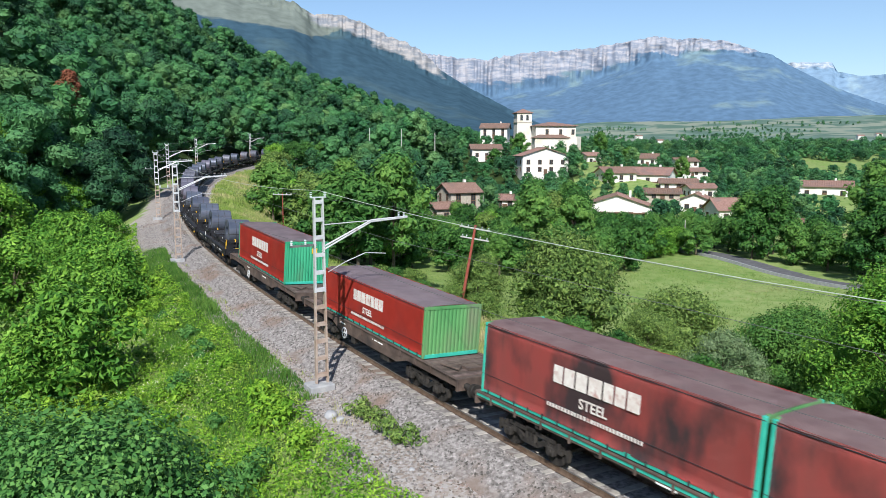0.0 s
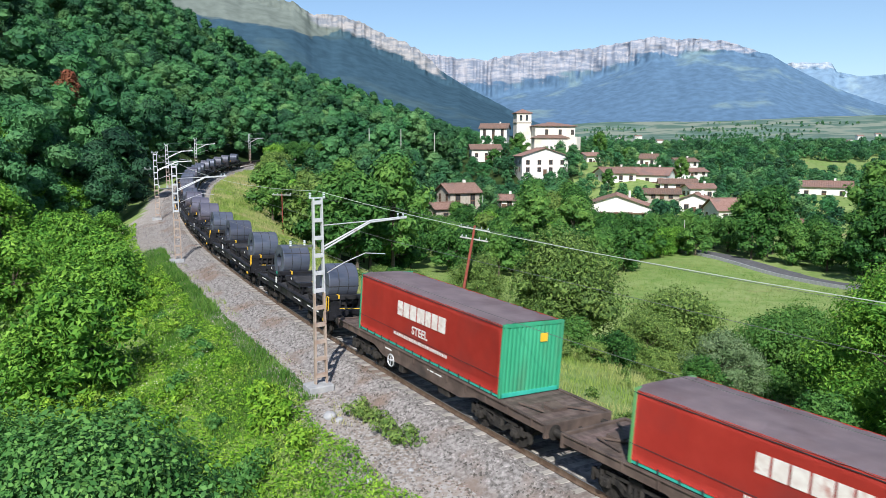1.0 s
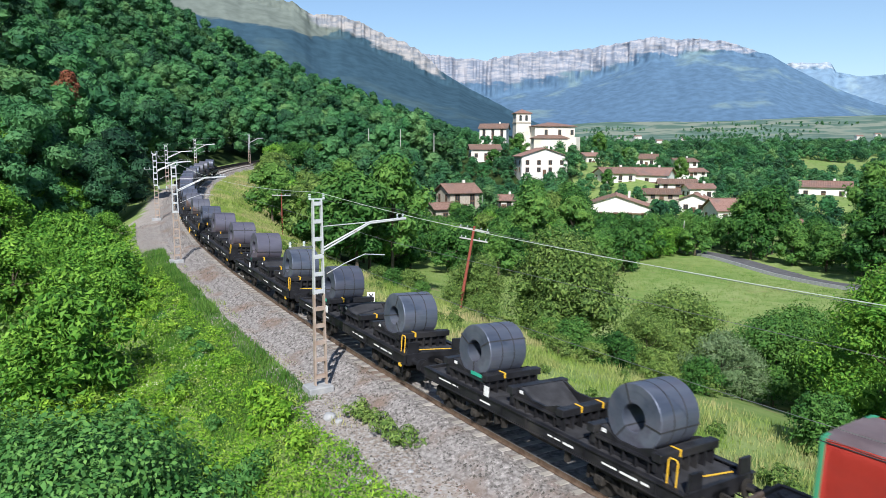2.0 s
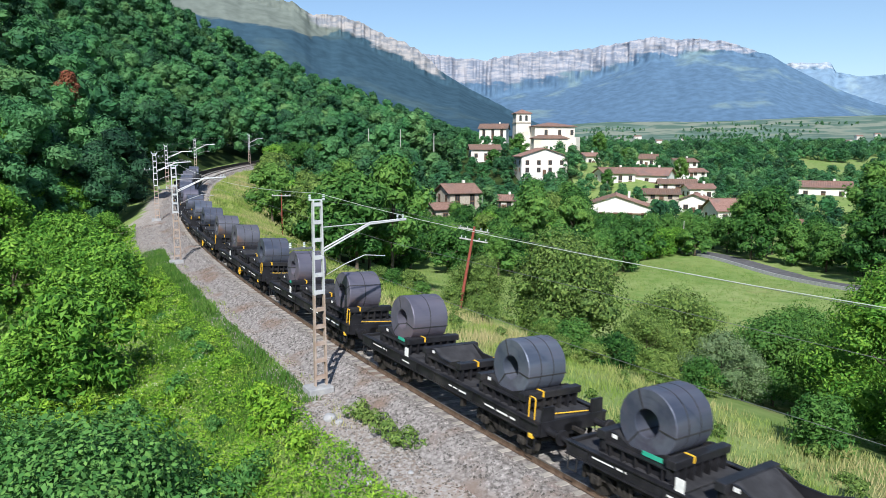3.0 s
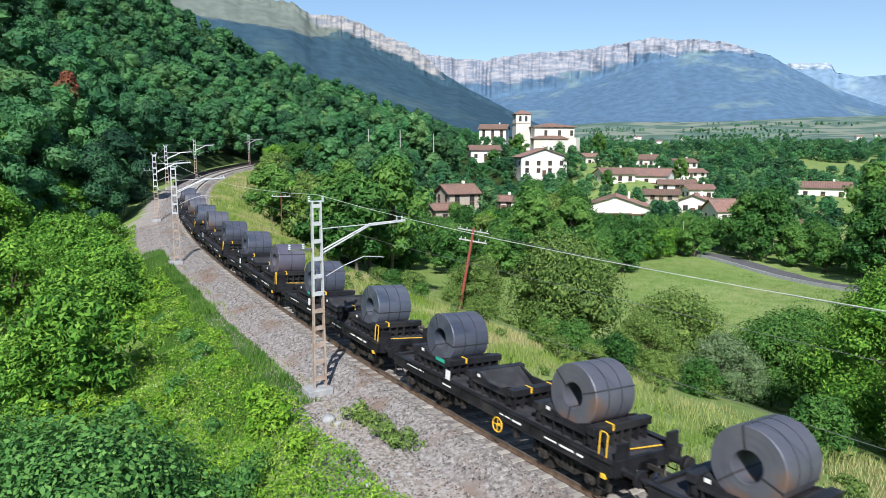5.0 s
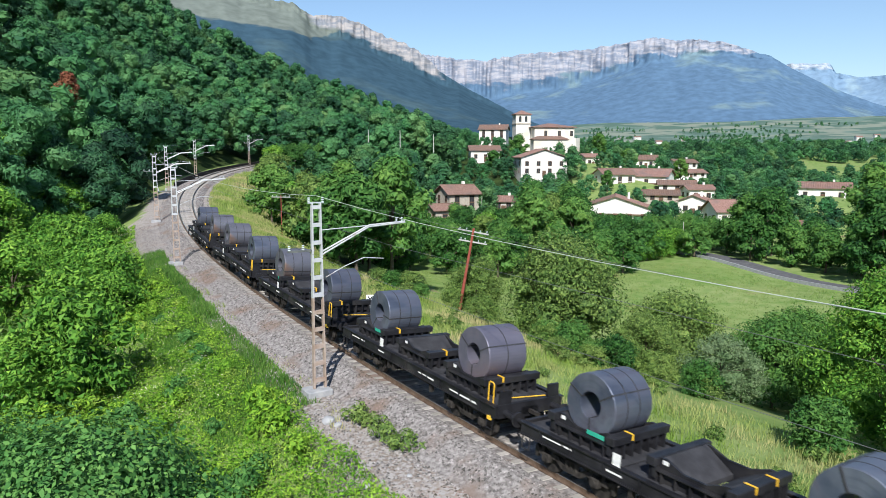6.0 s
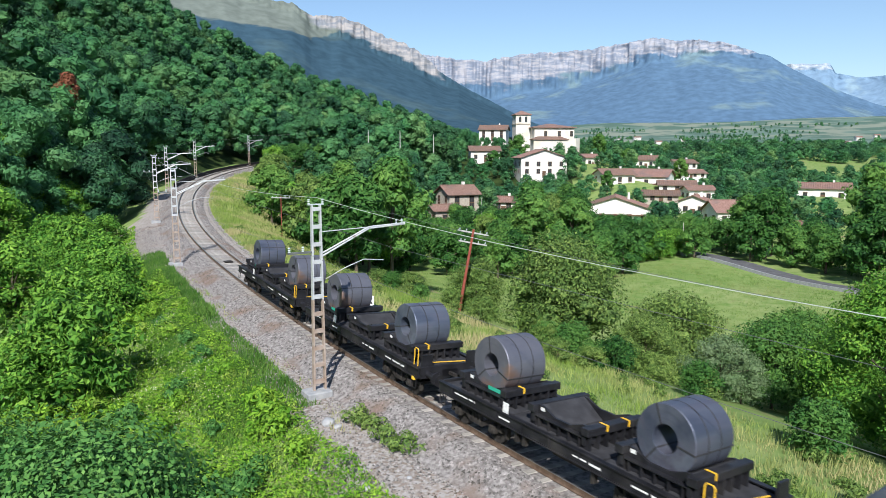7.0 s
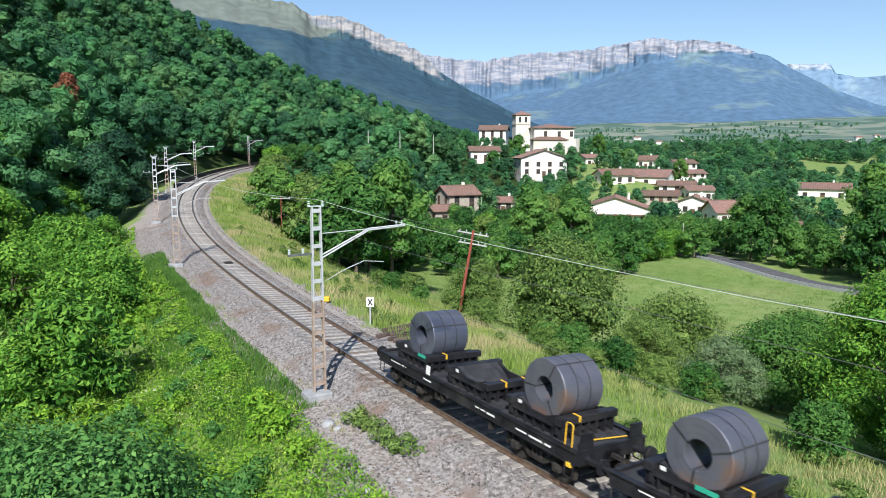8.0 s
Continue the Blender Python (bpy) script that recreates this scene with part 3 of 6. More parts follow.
def build_sleepers():
    me = sleeper_mesh()
    for k in range(300):
        ob = new("sleeper", me)
        ob.parent = track
        ob.matrix_local = track_pose(-25 + k * 0.62, 0.4) @ pose(random.uniform(-0.02, 0.02), 0, random.uniform(-0.012, 0.006), 0, 0, random.uniform(-0.8, 0.8))


def scatter_stones(name, count, s0, s1, l0, l1, size, seed, label):
    """Loose stones as small irregular four-sided lumps."""
    rng = np.random.default_rng(seed)
    s = rng.uniform(s0, s1, count) if s0 < s1 else s0
    l = rng.uniform(l0, l1, count)
    a = np.interp(s, SS, head)
    x = np.interp(s, SS, TX) + np.sin(a) * l
    y = np.interp(s, SS, TY) - np.cos(a) * l
    zt = np.interp(s, SS, TZ)
    edge = np.interp(np.abs(l), [0, 1.75, 2.7, 3.2], [-0.20, -0.20, -0.66, -0.8]) - l * math.sin(CANT) * (np.abs(l) < 2.7)
    edge = edge - 0.045 * (np.abs(l) < 1.3)
    z = np.where(np.abs(l) < 2.75, zt + edge, height(x, y))
    r = size * rng.uniform(0.5, 1.25, count)
    c = np.stack([x, y, z], 1)
    ang = rng.uniform(0, 6.28, count)
    V = np.zeros((count, 5, 3))
    for k in range(4):
        q = ang + k * 1.571 + rng.uniform(-0.4, 0.4, count)
        V[:, k, 0], V[:, k, 1], V[:, k, 2] = np.cos(q) * r, np.sin(q) * r, -0.4 * r * rng.uniform(0.2, 1, count)
    V[:, 4] = np.stack([rng.uniform(-0.3, 0.3, count) * r, rng.uniform(-0.3, 0.3, count) * r, r * rng.uniform(0.4, 0.9, count)], 1)
    V += c[:, None, :]
    base = np.arange(count)[:, None] * 5
    F = np.concatenate([np.stack([base[:, 0] + k, base[:, 0] + (k + 1) % 4, base[:, 0] + 4], 1) for k in range(4)])
    me = bpy.data.meshes.new(name)
    me.vertices.add(count * 5)
    me.vertices.foreach_set("co", V.astype(np.float32).ravel())
    me.loops.add(F.size)
    me.loops.foreach_set("vertex_index", F.astype(np.int32).ravel())
    me.polygons.add(len(F))
    me.polygons.foreach_set("loop_start", np.arange(0, F.size, 3, dtype=np.int32))
    me.update(calc_edges=True)
    me.materials.append(M["stone"])
    return tagged(new(name, me), label, "gravel", kind="stuff")


scatter_stones("ballast_gravel", 62000, -14, 82, -3.3, 3.0, 0.060, 3, "loose grey ballast stones along the track")
scatter_stones("far_ballast_gravel", 14000, 82, 186, -3.3, 3.0, 0.10, 4, "loose grey ballast stones on the far curve")
scatter_stones("verge_gravel", 16000, -12, 66, -6.0, -2.8, 0.045, 5, "thin gravel on the bare verge")

# ---------------------------------------------------------------- the train
WHEEL_R = 0.46


def run(t):
    """Metres that the train has come down the line after t seconds."""
    return 20.47 * t - 1.0 * (1 - math.exp(-t / 0.8)) - 0.38 * math.sin(math.pi * t / 8)


def ahead(s, t):
    """The way along the track at which a vehicle stands that would be at s on a line of even pace."""
    near = float(np.interp(s, [-60, -6.84, 0.0, 6.0, 12.5, 18.5, 25.0, 260.0], [-56.5, -6.2, 0.08, 5.85, 12.1, 17.9, 24.4, 259.4]))
    return near + float(np.interp(t, [0, 4.5, 6.5, 8.0], [0.2, 0.1, 0.0, -0.4]))


moving = []  # (thing, way along the track of its vehicle at 0 s, half wheelbase, place on the vehicle)
wheels = []


def wheelset_meshes():
    out = {}
    bm = bmesh.new()
    add_tube(bm, (0, -0.95, 0), (0, 0.95, 0), 0.075, seg=10)
    out["axle"] = (bm, M["under"])
    for side in (-1, 1):
        bm = bmesh.new()
        add_tube(bm, (0, side * 0.80, 0), (0, side * 0.845, 0), WHEEL_R + 0.028, seg=28)
        add_tube(bm, (0, side * 0.845, 0), (0, side * 0.93, 0), WHEEL_R, WHEEL_R - 0.006, seg=28)
        add_tube(bm, (0, side * 0.93, 0), (0, side * 0.955, 0), 0.13, 0.11, seg=14)
        for k in range(6):
            q = k * math.tau / 6
            add_box(bm, -0.03, 0.03, -0.011, 0.011, -0.10, 0.10, Matrix.Translation((math.cos(q) * 0.27, side * 0.934, math.sin(q) * 0.27)) @ Matrix.Rotation(-q, 4, "Y"))
        out["wheel_left" if side > 0 else "wheel_right"] = (bm, M["tread"])
    res = {}
    for k, (bm, mat) in out.items():
        me = bpy.data.meshes.new("wheel" if "wheel" in k else k)
        bm.to_mesh(me)
        bm.free()
        me.materials.append(M["under"] if k != "x" else mat)
        res[k] = me
    return res


WHEEL_MESH = wheelset_meshes()


def bogie_mesh():
    """Side frames with axle boxes, springs and brake gear, and a bolster between them."""
    bm = bmesh.new()
    for side in (-1, 1):
        y = side * 1.06
        for x0, z0, x1, z1 in ((-1.25, 0.52, -0.55, 0.56), (-0.55, 0.56, -0.3, 0.40), (-0.3, 0.40, 0.3, 0.40), (0.3, 0.40, 0.55, 0.56), (0.55, 0.56, 1.25, 0.52)):
            d = Vector((x1 - x0, 0, z1 - z0))
            add_box(bm, -d.length / 2 - 0.02, d.length / 2 + 0.02, -0.05, 0.05, -0.075, 0.075, Matrix.Translation(((x0 + x1) / 2, y, (z0 + z1) / 2)) @ Matrix.Rotation(-math.atan2(d.z, d.x), 4, "Y"))
        add_box(bm, -0.95, 0.95, y - 0.04, y + 0.04, 0.66, 0.76)
        for x in (-0.9, 0.9):
            add_box(bm, x - 0.15, x + 0.15, y - 0.02, y + side * 0.14 + 0.02, 0.34, 0.60, bevel=0.03)
            add_tube(bm, (x, y + side * 0.12, 0.46), (x, y + side * 0.20, 0.46), 0.11, 0.09, 10)
            for dx in (-0.2, 0.2):
                add_tube(bm, (x + dx, y, 0.50), (x + dx, y, 0.72), 0.06, 0.06, 8)
        for dx in (-0.18, 0.0, 0.18):
            add_tube(bm, (dx, y, 0.42), (dx, y, 0.68), 0.07, 0.07, 8)
        for x in (-1.42, 1.42):
            add_box(bm, x - 0.05, x + 0.05, y - 0.14, y - 0.02, 0.30, 0.64)
    add_box(bm, -0.22, 0.22, -1.1, 1.1, 0.60, 0.84, bevel=0.02)
    for x in (-1.3, 1.3):
        add_box(bm, x - 0.06, x + 0.06, -1.05, 1.05, 0.50, 0.60)
    me = bpy.data.meshes.new("bogie")
    bm.to_mesh(me)
    bm.free()
    me.materials.append(M["under"])
    return me


BOGIE_MESH = bogie_mesh()


def add_bogies(wagon, half):
    for x in (-half, half):
        b = new("bogie", BOGIE_MESH)
        b.parent = wagon
        b.matrix_local = pose(x, 0, 0)
        for dx in (-0.9, 0.9):
            w = new("wheelset", WHEEL_MESH["axle"])
            w.parent = wagon
            w.matrix_local = pose(x + dx, 0, WHEEL_R)
            for k in ("wheel_left", "wheel_right"):
                p_ = new("wheel", WHEEL_MESH[k])
                p_.parent = w


def add_buffers(wagon, half, mat, z=1.02):
    for e in (-1, 1):
        for y in (-0.95, 0.95):
            bm = bmesh.new()
            add_tube(bm, (e * half, y, z), (e * (half + 0.34), y, z), 0.11, 0.10, 12)
            add_tube(bm, (e * (half + 0.34), y, z), (e * (half + 0.55), y, z), 0.075, 0.075, 12)
            add_tube(bm, (e * (half + 0.55), y, z), (e * (half + 0.60), y, z), 0.23, 0.22, 16)
            part("buffer", bm, mat, wagon)
        bm = bmesh.new()
        add_box(bm, e * half - 0.02, e * (half + 0.45), -0.05, 0.05, z - 0.09, z + 0.02)
        add_path(bm, [(e * (half + 0.4), 0, z - 0.03), (e * (half + 0.55), 0, z - 0.28), (e * (half + 0.68), 0, z - 0.10)], 0.035)
        part("coupler", bm, M["under"], wagon)
        bm = bmesh.new()
        add_path(bm, [(e * half, 0.42, z - 0.1), (e * (half + 0.25), 0.44, z - 0.38), (e * (half + 0.5), 0.42, z - 0.42), (e * (half + 0.74), 0.40, z - 0.2)], 0.03)
        part("brake_hose", bm, M["strap"], wagon)


def add_handwheel(wagon, x, y, z, mat, r=0.24):
    bm = bmesh.new()
    n = 16
    pts = [(x + r * math.cos(k * math.tau / n), y, z + r * math.sin(k * math.tau / n)) for k in range(n + 1)]
    add_path(bm, pts, 0.022, 6)
    for k in range(0, n, 4):
        add_tube(bm, (x, y, z), pts[k], 0.016, seg=6)
    add_tube(bm, (x, y - 0.18, z), (x, y + 0.03, z), 0.04, seg=8)
    part("brake_wheel", bm, mat, wagon)


def marking(x0, x1, y, z, h, parent, mat):
    """One plain bar in place of a short line of small writing."""
    part("marking", box(x0, x1, y - 0.003, y + 0.004, z, z + h), mat, parent, "small white marking")


COIL_X = (-3.3, 0.0, 3.4)
HALF = 5.4


def coil_wagon(s0, first):
    """Black flat wagon with three saddles; x runs to its rear."""
    w = thing("coil_wagon", track_pose(s0, 3.2), "black four-axle flat wagon with steel saddles for coils", "freight wagon", "coil wagons of the train")
    rng = random.Random(5)
    for side in (-1, 1):
        y = side * 1.33
        bm = bmesh.new()
        add_box(bm, -HALF, HALF, y - 0.035, y + 0.035, 0.94, 1.24)
        add_box(bm, -HALF, HALF, y - 0.09, y + 0.09, 1.24, 1.275)
        add_box(bm, -HALF, HALF, y - 0.09, y + 0.09, 0.905, 0.94)
        for k in range(9):
            x = -4.6 + k * 1.15
            add_box(bm, x - 0.012, x + 0.012, y - 0.08, y + 0.08, 0.94, 1.24)
        part("side_sill", bm, M["black"], w)
        for a, b, z, h in ((-4.4, -4.15, 1.03, 0.06), (-4.05, -3.5, 1.03, 0.06), (-3.4, -2.9, 1.04, 0.05), (-1.9, -1.5, 1.03, 0.06), (-1.4, -0.9, 1.05, 0.04), (1.7, 2.2, 1.05, 0.05), (3.4, 3.7, 1.10, 0.05), (3.8, 4.5, 1.10, 0.04)):
            marking(a, b, y + side * 0.04, z, h, w, M["white"])
    bm = bmesh.new()
    add_box(bm, -HALF, HALF, -0.35, 0.35, 0.80, 1.12)
    for k in range(8):
        x = -5.1 + k * 1.46
        add_box(bm, x - 0.06, x + 0.06, -1.29, 1.29, 0.98, 1.16)
    part("underframe", bm, M["black"], w)
    for k in range(6):
        x = -HALF + 0.06 + k * 1.82
        part("deck_plate", box(x, x + 1.76, -1.235, 1.235, 1.165, 1.20, 0.006), M["deck"], w)
    for e in (-1, 1):
        bm = box(min(e * HALF, e * (HALF - 0.12)), max(e * HALF, e * (HALF - 0.12)), -1.25, 1.25, 0.86, 1.30, 0.01)
        part("headstock", bm, M["black"], w)
    for i, x in enumerate(COIL_X):
        t = 1.20
        # sloping plates on which a coil would lie
        for e in (-1, 1):
            bm = prism([(x + e * 0.10, t), (x + e * 0.10, t + 0.13), (x + e * 0.88, t + 0.60), (x + e * 0.92, t + 0.60), (x + e * 0.92, t)], -0.86, 0.86)
            part("saddle_wedge", bm, M["deck"], w)
            bm = box(x + min(e * 0.93, e * 1.20), x + max(e * 0.93, e * 1.20), -1.16, 1.16, t + 0.40, t + 0.62, 0.015)
            add_box(bm, x + min(e * 0.93, e * 1.05), x + max(e * 0.93, e * 1.05), -1.10, 1.10, t + 0.12, t + 0.39)
            for k in range(7):
                yy = -1.0 + k * 0.333
                add_box(bm, x + e * 1.06 - 0.12, x + e * 1.06 + 0.12, yy - 0.03, yy + 0.03, t, t + 0.398)
            part("cross_beam", bm, M["black"], w)
            for yy in ((0.42,) if i != 1 else (-0.45, 0.42)) if e < 0 else ():
                bm = box(x + min(e * 0.925, e * 1.205), x + max(e * 0.925, e * 1.205), yy - 0.035, yy + 0.035, t + 0.622, t + 0.634)
                add_box(bm, x + min(e * 1.203, e * 1.212), x + max(e * 1.203, e * 1.212), yy - 0.035, yy + 0.035, t + 0.46, t + 0.634)
                part("strap_mark", bm, M["yellow"], w, "yellow strap hook")
        for side in (-1, 1):
            lo, hi = min(side * 0.87, side * 0.94), max(side * 0.87, side * 0.94)
            bm = prism([(x - 0.925, t), (x - 0.925, t + 0.60), (x - 0.78, t + 0.60), (x - 0.30, t + 0.42), (x + 0.30, t + 0.42), (x + 0.78, t + 0.60), (x + 0.925, t + 0.60), (x + 0.925, t)], lo, hi)
            for k in range(5):
                xx = x - 0.8 + k * 0.4
                add_box(bm, xx - 0.015, xx + 0.015, min(side * 0.94, side * 1.08), max(side * 0.94, side * 1.08), t, t + 0.30)
            add_box(bm, x - 0.92, x + 0.92, min(side * 0.94, side * 1.10), max(side * 0.94, side * 1.10), t + 0.30, t + 0.335)
            part("saddle_side", bm, M["black"], w)
            bm = box(x + 0.70, x + 0.86, min(side * 0.94, side * 0.948), max(side * 0.94, side * 0.948), t + 0.46, t + 0.56)
            part("saddle_label", bm, M["white"], w, "small white label")
    part("information_plate", box(1.75, 2.0, 1.335 + 0.06, 1.40 + 0.004, 1.30, 1.62), M["white"], w, "white information plate")
    part("green_plate", box(2.7, 3.3, 0.942, 0.95, 1.56, 1.68), M["tag_green"], w, "green label strip")
    for side in (-1, 1):
        for e in (-1, 1):
            x = e * (HALF - 0.45)
            yl = side * 1.12
            if e < 0 and side > 0:
                bm = add_path(bmesh.new(), [(x, yl, 1.22), (x, yl, 1.80), (x + 0.05, yl, 1.86), (x + 0.21, yl, 1.86), (x + 0.26, yl, 1.80), (x + 0.26, yl, 1.22)], 0.02, 6)
                part("grab_rail", bm, M["yellow"], w, "yellow tubular grab rail")
            bm = bmesh.new()
            xx = e * (HALF - 0.25)
            add_path(bm, [(xx - 0.15, side * 1.36, 0.92), (xx - 0.15, side * 1.38, 0.52), (xx + 0.15, side * 1.38, 0.52), (xx + 0.15, side * 1.36, 0.92)], 0.02, 6)
            part("footstep", bm, M["black"], w)
        part("tow_hook", box(-HALF + 0.15, -HALF + 0.33, min(side * 1.33, side * 1.44), max(side * 1.33, side * 1.44), 0.80, 0.94, 0.02), M["yellow"], w, "yellow towing bracket")
    for side in (-1, 1):
        bm = prism([(side * 0.75, 1.28), (side * 0.75, 1.72), (side * 1.18, 1.72), (side * 1.22, 1.28)], -HALF + 0.02, -HALF + 0.10, "x")
        part("end_stanchion", bm, M["black"], w)
    bm = bmesh.new()
    add_path(bm, [(-HALF + 0.3, -0.9, 1.26), (-HALF + 0.55, 0.5, 1.26)], 0.018)
    part("release_rod", bm, M["yellow"], w, "yellow brake release rod")
    bm = bmesh.new()
    add_tube(bm, (-0.9, 0.75, 0.68), (0.3, 0.75, 0.68), 0.19, seg=14)
    add_box(bm, -0.75, -0.68, 0.70, 0.80, 0.68, 0.98)
    add_box(bm, 0.08, 0.15, 0.70, 0.80, 0.68, 0.98)
    part("air_tank", bm, M["under"], w)
    for x in (-1.6, 1.1, 1.45):
        part("brake_lever", box(x - 0.06, x + 0.06, 1.15, 1.31, 0.55, 0.93), M["under"], w)
    add_bogies(w, 3.6)
    add_buffers(w, HALF, M["black"])
    return w


COIL_R, COIL_W = 0.95, 1.62


def coil_ring(r0, r1, w, seg=56):
    """A hollow wound roll lying on its side, with a slightly telescoped face and rounded rims."""
    prof = [(r0, -w), (r0 + 0.03, -w - 0.012)]
    for k in range(1, 9):
        f = k / 9
        prof.append((r0 + (r1 - r0) * f, -w - 0.010 + 0.0015 * ((k % 3) - 1)))
    prof += [(r1 - 0.02, -w - 0.008), (r1, -w + 0.02), (r1, w - 0.02), (r1 - 0.02, w + 0.008)]
    for k in range(8, 0, -1):
        f = k / 9
        prof.append((r0 + (r1 - r0) * f, w + 0.010 - 0.0015 * ((k % 3) - 1)))
    prof += [(r0 + 0.03, w + 0.012), (r0, w)]
    n = len(prof)
    bm = bmesh.new()
    rows = []
    for k in range(seg):
        a = k * math.tau / seg
        rows.append([bm.verts.new((r * math.sin(a), y, r * math.cos(a))) for r, y in prof])
    for k in range(seg):
        for i in range(n):
            bm.faces.new((rows[k][i], rows[k][(i + 1) % n], rows[(k + 1) % seg][(i + 1) % n], rows[(k + 1) % seg][i]))
    bmesh.ops.recalc_face_normals(bm, faces=bm.faces)
    return bm


def strap_ring(r, y, wid, seg=40):
    bm = bmesh.new()
    rows = []
    for k in range(seg):
        a = k * math.tau / seg
        rows.append([bm.verts.new((q * math.sin(a), yy, q * math.cos(a))) for q, yy in ((r - 0.004, y), (r + 0.006, y), (r + 0.006, y + wid), (r - 0.004, y + wid))])
    for k in range(seg):
        for i in range(4):
            bm.faces.new((rows[k][i], rows[k][(i + 1) % 4], rows[(k + 1) % seg][(i + 1) % 4], rows[(k + 1) % seg][i]))
    bmesh.ops.recalc_face_normals(bm, faces=bm.faces)
    return bm


def eye_strap(a, r0, r1, w):
    bm = bmesh.new()
    m = Matrix.Rotation(a, 4, "Y")
    t = 0.022
    for x0, x1, y0, y1 in ((0, 0, 0, 0),):
        add_box(bm, -0.022, 0.022, -w - t - 0.006, w + t + 0.006, r1 - 0.002, r1 + 0.008, m)
        add_box(bm, -0.022, 0.022, -w - t - 0.004, w + t + 0.004, r0 - 0.008, r0 + 0.002, m)
        for e in (-1, 1):
            lo, hi = sorted((e * (w + 0.014), e * (w + t + 0.004)))
            add_box(bm, -0.022, 0.022, lo, hi, r0 - 0.006, r1 + 0.006, m)
    return bm


def steel_coil(mat, r1, wid, turn, ties, hoops, label):
    w = wid / 2
    c = thing("steel_coil", Matrix(), label, "steel coil", "steel coils on the train")
    body = part("winding", coil_ring(0.36, r1, w), mat, c, smooth=False)
    for k in range(ties):
        part("tie_strap", eye_strap(turn + k * math.tau / max(ties, 1), 0.36, r1, w), M["strap"], c, "dark steel tie strap")
    for k in range(hoops):
        part("hoop_strap", strap_ring(r1, -w + wid * (k + 1) / (hoops + 1), 0.035), M["strap"], c, "dark steel hoop strap")
    return c


FIRST, PITCH = 39.4, 12.7
COILS = []
coil_kinds = [("steel_a", 0.87, 1.50, 0.4, 3, 2, "dark blue-grey steel coil tied with steel straps"), ("steel_c", 0.90, 1.53, 1.0, 3, 1, "purplish grey steel coil tied with steel straps"),
              ("steel_b", 0.89, 1.52, 0.2, 3, 2, "blue-grey steel coil with brown rust stains")]
masters = {}


def build_coil_wagons():
    master = coil_wagon(FIRST, True)
    for i in range(11):
        s0 = FIRST + PITCH * i
        w = master if i == 0 else copy_thing(master, track_pose(s0, 3.3))
        moving.append((w, s0, 3.3, Matrix()))
        if i in (4, 5):
            add_handwheel(w, -0.9, 1.42, 0.72, M["yellow"], 0.22)
        for j, x in ((0, -3.3), (1, 3.4)):
            kind = 0
            if (i, j) in ((3, 1), (2, 1), (3, 0), (7, 0)):
                kind = 1
            if (i, j) in ((4, 1), (5, 0), (8, 1), (10, 0), (9, 1)):
                kind = 2
            k = coil_kinds[kind]
            spec = (*k[:3], k[3] + (i * 2 + j) * 0.7, *k[4:])
            key = (kind, (i * 2 + j) % 4)
            rest = pose(x, random.uniform(-0.05, 0.05), 1.275 + k[1] / 0.8575)
            if key not in masters:
                masters[key] = steel_coil(M[spec[0]], *spec[1:])
                c = masters[key]
            else:
                c = copy_thing(masters[key], Matrix())
            moving.append((c, s0, 3.3, rest))


build_coil_wagons()


